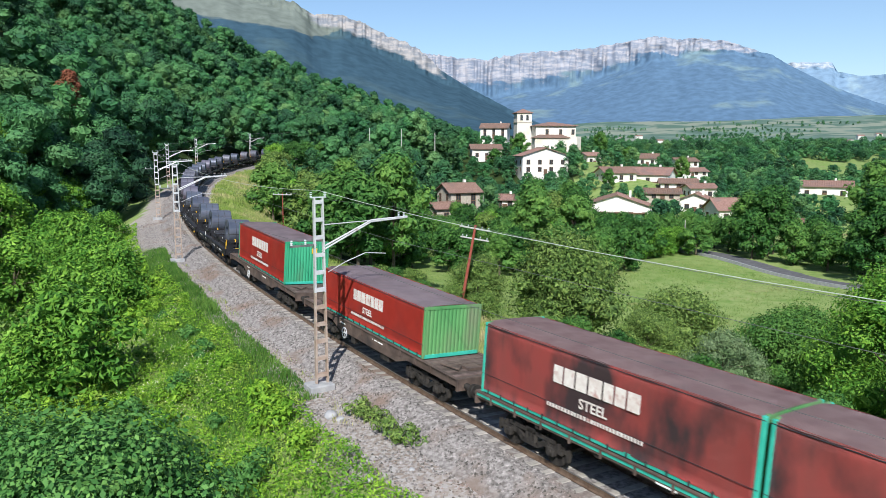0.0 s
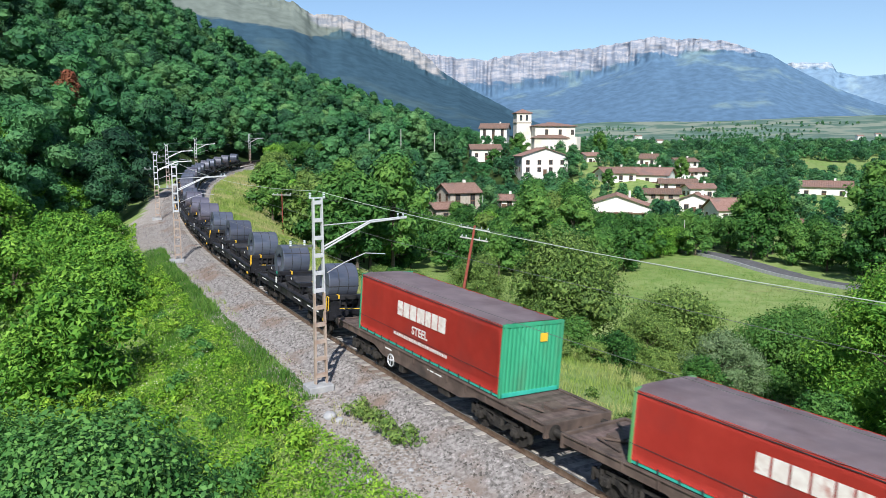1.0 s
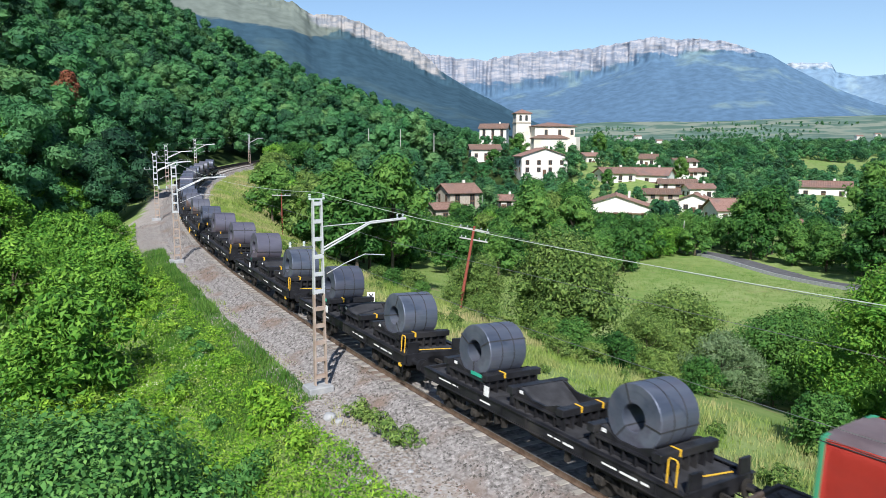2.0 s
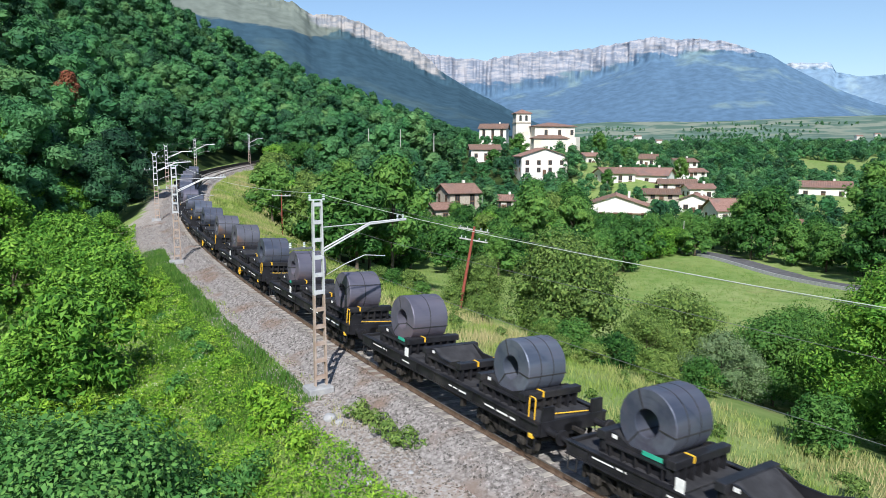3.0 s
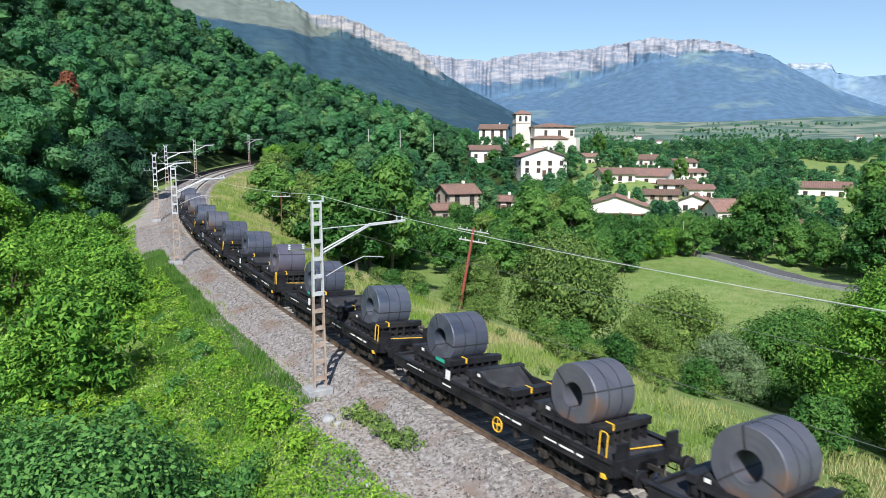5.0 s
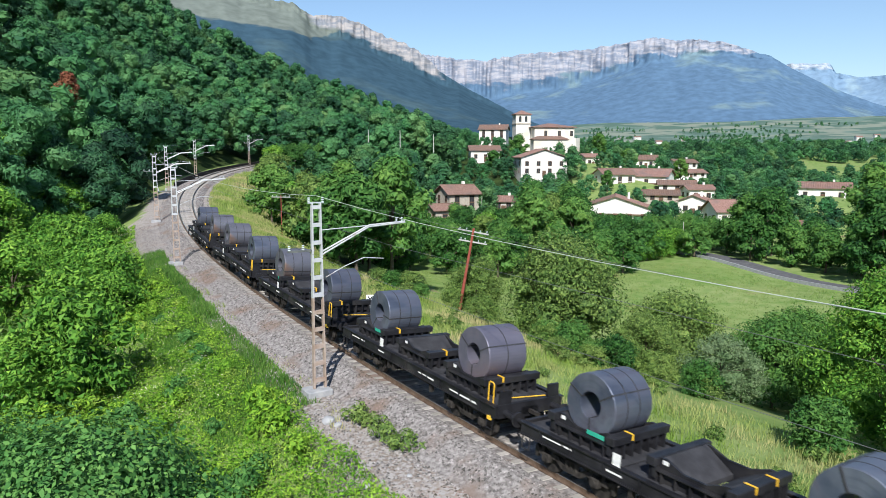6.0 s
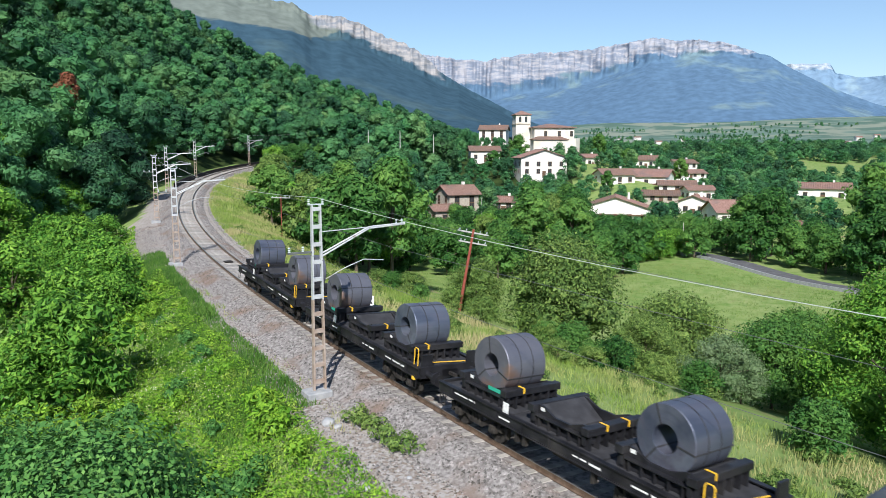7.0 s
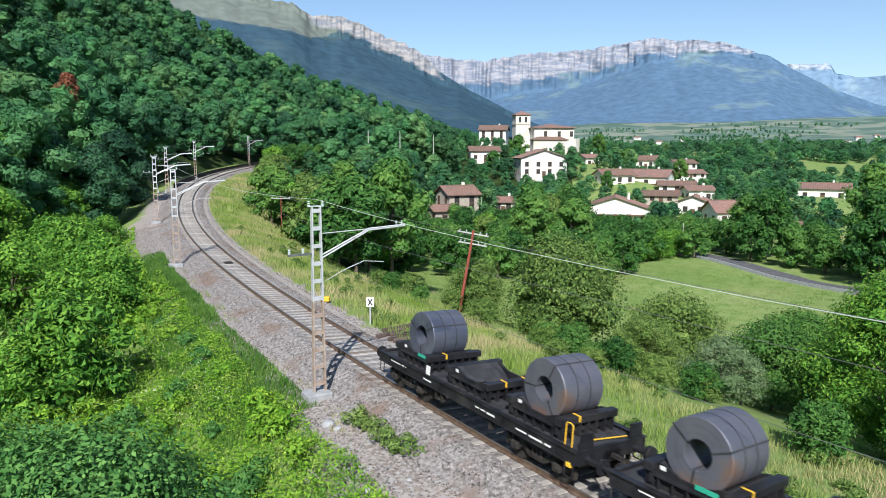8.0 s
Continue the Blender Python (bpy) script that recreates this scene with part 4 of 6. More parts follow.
def flat_wagon(s0, half, green_trim, label):
    w = thing("flat_wagon", track_pose(s0, half - 2.4), label, "freight wagon", "container wagons of the train")
    rng = random.Random(8)
    for side in (-1, 1):
        y = side * 1.30
        prof = [(-half, 1.25), (half, 1.25), (half, 1.0), (half - 3.3, 0.98), (half - 4.1, 0.72), (-half + 4.1, 0.72), (-half + 3.3, 0.98), (-half, 1.0)]
        if green_trim:
            prof = [(-half, 1.25), (half, 1.25), (half, 1.08), (-half, 1.08)]
            part("trim_rail", box(-half, half, min(y, y + side * 0.02), max(y, y + side * 0.02), 1.15, 1.23), M["teal"], w, "teal painted edge rail")
        part("side_sill", prism(prof, min(y, y - side * 0.06), max(y, y - side * 0.06)), M["brown"], w)
        bm = box(-half, half, min(y - side * 0.07, y + side * 0.05), max(y - side * 0.07, y + side * 0.05), 1.25, 1.285)
        for k in range(int(half * 2 / 1.1)):
            x = -half + 0.5 + k * 1.1
            add_box(bm, x - 0.03, x + 0.03, min(y, y + side * 0.05), max(y, y + side * 0.05), 1.02, 1.25)
        part("sill_flange", bm, M["brown"], w)
        for a, b in ((-1.5, -1.1), (-1.0, -0.6), (2.0, 2.6)):
            marking(a, b, y + side * 0.006, 1.06, 0.05, w, M["white"])
    n = int(half * 2 / 0.24)
    for k in range(n):
        x = -half + 0.12 + k * 0.24
        part("deck_plank", box(x - 0.112, x + 0.112, -1.22, 1.22, 1.20, 1.245 + rng.uniform(-0.004, 0.008)), M["plank"], w)
    bm = box(-half, half, -0.3, 0.3, 0.78, 1.18)
    for k in range(9):
        x = -half + 0.4 + k * (2 * half - 0.8) / 8
        add_box(bm, x - 0.06, x + 0.06, -1.24, 1.24, 0.95, 1.195)
    part("underframe", bm, M["under"], w)
    for e in (-1, 1):
        part("headstock", box(min(e * half, e * (half + 0.10)), max(e * half, e * (half + 0.10)), -1.32, 1.32, 0.86, 1.29, 0.012), M["brown"], w)
        bm = bmesh.new()
        add_path(bm, [(e * (half - 0.2), -0.7, 1.32), (e * (half - 1.3), 0.2, 1.30), (e * (half - 0.7), 0.75, 1.33), (e * (half - 1.6), 0.9, 1.30)], 0.035)
        add_box(bm, e * (half - 0.9) - 0.25, e * (half - 0.9) + 0.25, -0.2, 0.35, 1.25, 1.34)
        part("lashing_gear", bm, M["brown"], w)
    bm = bmesh.new()
    add_tube(bm, (-0.9, 0.8, 0.60), (0.5, 0.8, 0.60), 0.20, seg=14)
    part("air_tank", bm, M["under"], w)
    part("battery_box", box(-1.9, -1.2, 0.9, 1.22, 0.45, 0.75, 0.02), M["under"], w)
    part("brake_lever", box(1.2, 1.5, 1.0, 1.24, 0.40, 0.76, 0.02), M["under"], w)
    add_handwheel(w, 1.9, 1.38, 0.74, M["mast"], 0.23)
    add_bogies(w, half - 2.3)
    add_buffers(w, half + 0.1, M["under"])
    return w


def lettering(body, side_y, length, z_mid, size, mat, parent):
    """A line of seven plain blocks for the firm's name, the word below it, and a row of small bars."""
    sgn = 1 if side_y > 0 else -1
    widths = [0.85, 0.95, 1.0, 1.15, 0.82, 0.85, 1.0]
    total = sum(widths) * size * 0.80 + 6 * 0.12 * size
    x = sgn * total / 2
    for k, wd in enumerate(widths):
        ww = wd * size * 0.80
        a, b = x, x - sgn * ww
        lo, hi = min(a, b), max(a, b)
        t = size * 0.24
        y0, y1 = min(side_y, side_y + sgn * 0.006), max(side_y, side_y + sgn * 0.006)
        part("name_block", box(lo, hi, y0, y1, z_mid - size / 2, z_mid + size / 2), mat, parent, "plain white block")
        x = b - sgn * 0.12 * size
    cu = bpy.data.curves.new("word", "FONT")
    cu.body, cu.size, cu.align_x, cu.extrude, cu.offset = "STEEL", size * 0.78, "CENTER", 0.003, 0.008
    tmp = bpy.data.objects.new("word", cu)
    scene.collection.objects.link(tmp)
    bpy.context.view_layer.update()
    me = bpy.data.meshes.new_from_object(tmp.evaluated_get(bpy.context.evaluated_depsgraph_get()))
    bpy.data.objects.remove(tmp)
    me.materials.clear()
    me.materials.append(mat)
    w = new("word_lettering", me)
    w.parent = parent
    w.matrix_local = pose(0, side_y + sgn * 0.004, z_mid - size * 1.42, 90, 0, 180 if sgn > 0 else 0)
    rng = random.Random(4)
    x, h = -total * 0.56, size * 0.22
    while x < total * 0.56:
        wd = rng.uniform(0.5, 0.9) * h
        part("writing_bar", box(x, x + wd, min(side_y, side_y + sgn * 0.006), max(side_y, side_y + sgn * 0.006), z_mid - size * 1.98, z_mid - size * 1.98 + h), mat, parent, "small white bar")
        x += wd + h * 0.34


def container(length, tall, worn, label):
    """Curtain-sided swap body: x along the wagon, its doors' end at -x; origin under its middle."""
    c = thing("container", Matrix(), label, "container", "red containers on the train")
    red, roof, grn = (M["tarp_worn"], M["roof_worn"], M["green_worn"]) if worn else (M["tarp"], M["roof_tarp"], M["green"])
    h, w = length / 2, 1.215
    rng = random.Random(int(tall * 100) + int(worn))
    part("floor_frame", box(-h, h, -w + 0.02, w - 0.02, 0.0, 0.14, 0.01), M["teal"], c, "teal painted floor frame")
    # curtains hang in soft folds
    for side in (-1, 1):
        bm = bmesh.new()
        nx, nz = 64, 8
        grid = []
        for j in range(nz + 1):
            f = j / nz
            row = []
            for i in range(nx + 1):
                x = -h + 0.10 + (length - 0.20) * i / nx
                fold = 0.010 * math.sin(x * 5.2 + 1.5 * math.sin(x)) * (0.4 + 0.6 * math.sin(f * math.pi))
                if worn:
                    fold += 0.035 * noise.noise(Vector((x * 1.1 - f * 0.9, f * 1.2, side * 3))) + 0.02 * math.sin((x + f * 1.6) * 7) * max(0, 1 - abs(x + 1.2) / 1.4)
                row.append(bm.verts.new((x, side * (w + fold), 0.10 + f * (tall - 0.13))))
            grid.append(row)
        for j in range(nz):
            for i in range(nx):
                bm.faces.new((grid[j][i], grid[j][i + 1], grid[j + 1][i + 1], grid[j + 1][i]))
        bmesh.ops.solidify(bm, geom=bm.faces[:], thickness=0.01)
        part("curtain", bm, red, c, smooth=True)
        bm = bmesh.new()
        add_tube(bm, (-h, side * (w + 0.016), tall - 0.10), (h, side * (w + 0.016), tall - 0.10), 0.012, seg=6)
        add_tube(bm, (-h, side * (w + 0.022), tall * 0.27), (h, side * (w + 0.022), tall * 0.27), 0.008, seg=6)
        part("curtain_cord", bm, M["strap"], c)
        for k in range(int(length / 0.6)):
            x = -h + 0.4 + k * 0.6
            part("curtain_buckle", box(x - 0.02, x + 0.02, side * (w + 0.02) - 0.012, side * (w + 0.02) + 0.012, 0.02, 0.16), M["strap"], c)
        lettering(c, side * (w + 0.045 if worn else w + 0.02), length, tall * 0.66, 0.235 * tall if not worn else 0.49, M["lettering"], c)
    # roof sags a little between its hoops
    bm = bmesh.new()
    nx, ny = 40, 8
    grid = []
    for i in range(nx + 1):
        x = -h + length * i / nx
        row = []
        for j in range(ny + 1):
            y = -w - 0.02 + (2 * w + 0.04) * j / ny
            z = tall + 0.03 * (1 - (y / w) ** 2) + 0.012 * math.sin(x * 9) + 0.02 * noise.noise(Vector((x, y, 2)))
            row.append(bm.verts.new((x, y, z - (0.05 if j in (0, ny) else 0))))
        grid.append(row)
    for i in range(nx):
        for j in range(ny):
            bm.faces.new((grid[i][j], grid[i + 1][j], grid[i + 1][j + 1], grid[i][j + 1]))
    bmesh.ops.solidify(bm, geom=bm.faces[:], thickness=0.02)
    bmesh.ops.recalc_face_normals(bm, faces=bm.faces)
    part("roof", bm, roof, c, smooth=True)
    for e in (-1, 1):
        # corrugated end wall between corner posts
        bm = bmesh.new()
        n = 14
        pts = []
        for k in range(n):
            y0 = -w + 0.08 + (2 * w - 0.16) * k / n
            d = (2 * w - 0.16) / n
            pts += [(y0, 0.0), (y0 + d * 0.3, 0.035), (y0 + d * 0.7, 0.035), (y0 + d, 0.0)]
        A = [bm.verts.new((e * (h - 0.05 + q), y, 0.12)) for y, q in pts]
        B = [bm.verts.new((e * (h - 0.05 + q), y, tall - 0.04)) for y, q in pts]
        for k in range(len(pts) - 1):
            if (A[k].co - A[k + 1].co).length > 1e-5:
                bm.faces.new((A[k], A[k + 1], B[k + 1], B[k]))
        bmesh.ops.remove_doubles(bm, verts=bm.verts[:], dist=0.002)
        part("end_wall", bm, grn, c, "green corrugated end wall")
        for side in (-1, 1):
            part("corner_post", box(min(e * h, e * (h - 0.10)), max(e * h, e * (h - 0.10)), min(side * (w + 0.02), side * (w - 0.09)), max(side * (w + 0.02), side * (w - 0.09)), 0.0, tall - 0.01, 0.01), M["teal"] if worn else M["green"], c, "green corner post")
        part("end_beam", box(min(e * h, e * (h - 0.08)), max(e * h, e * (h - 0.08)), -w + 0.09, w - 0.09, tall - 0.12, tall + 0.01, 0.008), grn, c)
    part("end_sticker", box(-h - 0.012, -h - 0.006, -0.55, -0.25, tall * 0.72, tall * 0.84), M["yellow"], c, "yellow sticker")
    return c


def build_container_wagons():
    a = flat_wagon(25.5, 6.75, False, "rusty brown flat wagon carrying one red container")
    moving.append((a, 25.5, 4.45, Matrix()))
    b = copy_thing(a, track_pose(10.35, 4.45))
    moving.append((b, 10.35, 4.45, Matrix()))
    ca = container(9.6, 2.32, False, "red curtain-sided container with green ends and white lettering")
    moving.append((ca, 25.5, 4.45, pose(0.2, 0, 1.29)))
    cb = container(9.1, 1.90, False, "faded red curtain-sided container with green ends and white lettering")
    for ch in list(cb.children):
        kind = ch.name.split(".")[0]
        if kind in ("end_wall", "end_beam", "corner_post"):
            ch.data.materials[0] = M["green_worn"]
        elif kind == "end_sticker":
            bpy.data.objects.remove(ch)
    moving.append((cb, 10.35, 4.45, pose(0.12, 0, 1.29)))
    c = flat_wagon(-8.0, 9.4, True, "long flat wagon with teal trim carrying two stained containers")
    moving.append((c, -8.0, 7.1, Matrix()))
    d = container(9.15, 2.22, True, "stained dark red curtain-sided container with white lettering")
    moving.append((d, -8.0, 7.1, pose(4.75, 0, 1.29)))
    e = copy_thing(d, Matrix())
    moving.append((e, -8.0, 7.1, pose(-4.52, 0, 1.29)))
    part("coupler_cap", box(9.45, 10.0, 0.55, 0.85, 0.80, 1.05, 0.06), M["blue"], c, "light blue end fitting")


build_container_wagons()


# ---------------------------------------------------------------- masts and wires
MAST_S = [-21.5, 9.89, 41.19, 68.74, 101.29, 132.82, 167.86]


def mast(s, l=-3.31, tall=7.32, arm=True):
    """Lattice mast of two channels with battens, an inclined bracket over the track and a short beam behind."""
    base = on_track(s, l, -0.4, True)
    a = float(np.interp(s, SS, head))
    m = Matrix.Translation(base) @ Matrix.Rotation(a, 4, "Z")   # x up the line, -y over the track
    t = thing("catenary_mast", m, "galvanised lattice catenary mast on a concrete footing", "catenary mast", "masts along the track")
    part("footing", box(-0.42, 0.42, -0.40, 0.62, -0.9, 0.02, 0.04), M["concrete"], t, "pale concrete footing")
    for y in (-0.23, 0.23):
        k = 0.72
        ym = y * (1 - 0.5 * (1 - k))
        bm = prism([(y - 0.035, 0), (y + 0.035, 0), (ym + 0.033, tall / 2), (ym - 0.033, tall / 2)], -0.08, 0.08, "x")
        part("lower_channel", bm, M["mast_old"], t, "rusty brown lower channel")
        bm = prism([(ym - 0.033, tall / 2), (ym + 0.033, tall / 2), (y * k + 0.03, tall), (y * k - 0.03, tall)], -0.08, 0.08, "x")
        part("channel", bm, M["mast"], t)
    for i in range(11):
        z = 0.35 + i * (tall - 0.5) / 10
        q = 0.23 * (1 - z / tall * 0.28)
        part("batten", box(-0.085, 0.085, -q - 0.02, q + 0.02, z - 0.07, z + 0.07), M["mast_old"] if z < tall * 0.5 else M["mast"], t)
    if arm:
        zt, z0 = tall - 1.02, tall - 2.0
        bm = bmesh.new()
        for dz in (0.0, 0.12):
            add_path(bm, [(0, -0.2, z0 + dz), (0, -2.25, zt + dz * 0.5), (0, -3.9, zt + 0.10 + dz * 0.3)], 0.035, 8)
        part("bracket", bm, M["mast"], t)
        part("tie_rod", tube((0, -0.2, zt - 0.02), (0, -2.25, zt + 0.05), 0.02), M["mast"], t)
        part("rear_beam", box(-0.05, 0.05, 0.1, 1.15, z0 + 0.16, z0 + 0.24), M["wire"], t, "dark rear cross beam")
        for y in (0.55, 1.1):
            bm = bmesh.new()
            for k in range(3):
                add_tube(bm, (0, y, z0 + 0.25 + k * 0.07), (0, y, z0 + 0.29 + k * 0.07), 0.06, 0.04, 8)
            part("insulator", bm, M["glass_ins"], t)
        bm = bmesh.new()
        add_path(bm, [(0, -0.35, z0 - 0.9), (0, -1.1, z0 - 0.55), (0, -2.0, z0 - 0.25), (0, -2.9, z0 - 0.35)], 0.018, 6)
        part("registration_arm", bm, M["mast"], t)
        bm = bmesh.new()
        for y in (-3.5, -3.75):
            for k in range(3):
                add_tube(bm, (0, y, zt + 0.16 + k * 0.06), (0, y, zt + 0.20 + k * 0.06), 0.05, 0.03, 8)
        part("insulator", bm, M["glass_ins"], t)
    bm = bmesh.new()
    for y in (-0.28, 0.28):
        for k in range(3):
            add_tube(bm, (0, y, tall + 0.05 + k * 0.07), (0, y, tall + 0.09 + k * 0.07), 0.06, 0.04, 8)
    add_box(bm, -0.04, 0.04, -0.32, 0.32, tall, tall + 0.05)
    part("top_insulator", bm, M["glass_ins"], t)
    return t


for s_ in MAST_S:
    mast(s_)


def wire(name, pts, r, mat, label):
    """One unbroken five-sided strand through the points."""
    V, F = [], []
    n = len(pts)
    for i, p_ in enumerate(pts):
        d = (pts[min(i + 1, n - 1)] - pts[max(i - 1, 0)]).normalized()
        side = d.cross(Vector((0, 0, 1))).normalized()
        up = side.cross(d)
        for k in range(5):
            a = k * math.tau / 5
            V.append(p_ + side * (math.cos(a) * r) + up * (math.sin(a) * r))
    for i in range(n - 1):
        for k in range(5):
            F.append((i * 5 + k, i * 5 + (k + 1) % 5, (i + 1) * 5 + (k + 1) % 5, (i + 1) * 5 + k))
    return tagged(mesh_object(name, V, F, mat), label, "wire")


def span_points(f_l, f_z, sag, s_list):
    out = []
    for a, b in zip(s_list[:-1], s_list[1:]):
        for k in range(9):
            t = k / 9
            A, B = on_track(a, f_l, f_z, True), on_track(b, f_l, f_z, True)
            p_ = A.lerp(B, t)
            p_.z -= sag * 4 * t * (1 - t)
            out.append(p_)
    out.append(on_track(s_list[-1], f_l, f_z, True))
    return out


POSTS = [-55.0] + MAST_S + [198.0]
wire("contact_wire", span_points(0.0, 5.05, 0.03, POSTS), 0.007, M["wire"], "dark contact wire above the track")
wire("messenger_wire", span_points(0.0, 6.45, 0.45, POSTS), 0.006, M["wire"], "thin messenger wire above the track")
wire("feeder_wire", span_points(-3.27, 7.2, 0.5, POSTS), 0.0085, M["wire_pale"], "pale feeder wire on the mast tops")
wire("return_wire", span_points(-4.3, 5.35, 0.4, POSTS), 0.006, M["wire"], "dark return wire behind the masts")


# ---------------------------------------------------------------- plants
def leaf_quads(C, Nrm, size, rng, aspect=0.6, droop=0.0):
    """Pointed leaf blades round the centres C, facing roughly along Nrm."""
    n = len(C)
    Nrm = Nrm / (np.linalg.norm(Nrm, axis=1, keepdims=True) + 1e-9)
    d = rng.normal(size=(n, 3))
    d[:, 2] -= droop
    t = d - Nrm * (d * Nrm).sum(1, keepdims=True)
    t /= np.linalg.norm(t, axis=1, keepdims=True) + 1e-9
    b = np.cross(Nrm, t)
    sz = (size * rng.uniform(0.6, 1.35, n))[:, None]
    k = rng.uniform(-0.25, 0.25, n)[:, None] * sz
    V = np.stack([C - t * sz, C + b * sz * aspect + Nrm * k, C + t * sz, C - b * sz * aspect + Nrm * k], 1)
    return V


def lobes_of(tall, rad, base, n, rng, flat=1.0):
    """Crown lobes: centre and radii."""
    out = []
    n = int(n * 1.8)
    for k in range(n):
        f = (k + 0.5) / n
        z = base + (tall - base) * (0.12 + 0.76 * f ** 0.9)
        spread = rad * (0.72 * math.sin(math.pi * min(1, 0.22 + 0.72 * f)) ** 0.8)
        a = k * 2.399 + rng.uniform(-0.5, 0.5)
        q = rng.uniform(0.45, 1.08) * spread
        r = rad * rng.uniform(0.24, 0.40)
        out.append((np.array([math.cos(a) * q, math.sin(a) * q, z]), np.array([r, r, r * rng.uniform(0.7, 0.95) * flat])))
    out.append((np.array([0, 0, tall - rad * 0.40]), np.array([rad * 0.45, rad * 0.45, rad * 0.42])))
    return out


def lump():
    """Corners of the triangles of a small rounded lump."""
    bm = bmesh.new()
    bmesh.ops.create_icosphere(bm, subdivisions=2, radius=1.0)
    out = np.array([[v.co[:] for v in f.verts] for f in bm.faces])
    bm.free()
    return out


LUMP = lump()


def heart_tris(lobes, rng, thick=0.76):
    """Solid leaf-coloured lumps added inside each lobe to stop light shining through."""
    out = []
    for c, r in lobes:
        d = LUMP + 0.16 * np.sin(LUMP[..., [1, 2, 0]] * 7 + rng.uniform(0, 6, 3)) + 0.05 * rng.normal(size=LUMP.shape)
        out.append(c + d * r * thick)
    return np.concatenate(out)


def crown_quads(lobes, count, size, rng, aspect=0.6, ragged=0.13, droop=0.3, loose=0.42):
    vol = np.array([r[0] * r[1] + r[0] * r[2] for _, r in lobes])
    pick = rng.choice(len(lobes), size=count, p=vol / vol.sum())
    c = np.array([l[0] for l in lobes])[pick]
    r = np.array([l[1] for l in lobes])[pick]
    d = rng.normal(size=(count, 3))
    d[:, 2] = np.abs(d[:, 2]) * np.where(rng.random(count) < 0.75, 1, -0.7)
    d /= np.linalg.norm(d, axis=1, keepdims=True)
    depth = 1 - np.abs(rng.normal(0, ragged, count))
    out = rng.random(count) < 0.12
    depth = np.where(out, 1 + rng.uniform(0, 0.25, count), depth)
    C = c + d * r * depth[:, None]
    N_ = d * 1.5 + rng.normal(scale=loose, size=(count, 3)) + np.array([0, 0, 0.35])
    return leaf_quads(C, N_, size, rng, aspect, droop)


def trunk_bm(tall, base, lobes, r, rng):
    bm = bmesh.new()
    top = base + (tall - base) * 0.55
    pts = [Vector((0, 0, -0.6))]
    for k in range(1, 5):
        f = k / 4
        pts.append(Vector((rng.uniform(-0.12, 0.12) * f, rng.uniform(-0.12, 0.12) * f, top * f)))
    for i in range(4):
        add_tube(bm, pts[i], pts[i + 1], r * (1 - 0.17 * i), r * (1 - 0.17 * (i + 1)), 8, False)
    for c, rr in lobes[::2]:
        k = 2 if c[2] < (base + tall) / 2 else 3
        a = pts[k]
        mid = a.lerp(Vector(c), 0.5) + Vector((0, 0, -0.12 * rr[0]))
        add_tube(bm, a, mid, r * 0.42, r * 0.28, 6, False)
        add_tube(bm, mid, Vector(c), r * 0.28, r * 0.09, 6, False)
    return bm


def tree_kind(tall, rad, base, lobes_n, count, size, mat, seed, aspect=0.6, trunk=0.2, flat=1.0, corners=4, loose=0.5, ragged=0.16, dense=0.66):
    rng = np.random.default_rng(seed)
    lobes = lobes_of(tall, rad, base, lobes_n, rng, flat)
    blades = crown_quads(lobes, count, size, rng, aspect, ragged, 0.3, loose)
    heart = heart_tris(lobes, rng, dense)
    if corners == 4:
        heart = heart[:, [0, 1, 2, 2]] * 1.0
        heart[:, 3] = (heart[:, 2] + heart[:, 0]) / 2
    crown = quads_mesh("crown", np.concatenate([heart, blades[:, :corners]]), mat)
    bm = trunk_bm(tall, base, lobes, trunk, random.Random(seed))
    tr = bpy.data.meshes.new("trunk")
    bm.to_mesh(tr)
    bm.free()
    tr.materials.append(M["bark"])
    return tr, crown


def weed_sheet(name, sites, mat, seed, label):
    """Low clumps of leaves over a bank, in one mesh."""
    rng = np.random.default_rng(seed)
    out = []
    for x, y, scale in sites:
        lobes = lobes_of(rng.uniform(0.7, 1.2), rng.uniform(0.7, 1.0), 0.0, 4, rng)
        out.append(crown_quads(lobes, 420, 0.10, rng, 0.8)[:, :3] * scale + np.array([x, y, height1(x, y)]))
    return tagged(new(name, quads_mesh(name, np.concatenate(out), mat)), label, "weeds", kind="stuff")


def plant(kind, x, y, scale=1.0, turn=0.0, label="leafy green broadleaf tree", name="tree", z=None, group="", cat="tree", lean=0.0):
    t = thing(name, pose(x, y, (height1(x, y) if z is None else z), lean, 0, turn) @ Matrix.Scale(scale, 4), label, cat, group)
    for n, me in (("trunk", kind[0]), ("crown", kind[1])):
        ob = new(n, me)
        ob.parent = t
    return t


MID = [tree_kind(11.5, 4.3, 2.0, 11, 2700, 0.30, M["tree"], 11, 0.85, corners=3), tree_kind(9.5, 4.0, 0.8, 10, 2500, 0.295, M["tree"], 12, 0.85, corners=3),
       tree_kind(13.5, 4.4, 2.4, 13, 2900, 0.31, M["tree"], 13, 0.85, corners=3), tree_kind(7.0, 3.6, 0.3, 9, 2200, 0.265, M["tree"], 14, 0.85, corners=3),
       tree_kind(8.0, 3.8, 0.5, 9, 2300, 0.27, M["bright"], 15, 0.85, corners=3), tree_kind(8.5, 4.0, 0.5, 9, 2300, 0.275, M["olive"], 16, 0.85, corners=3)]


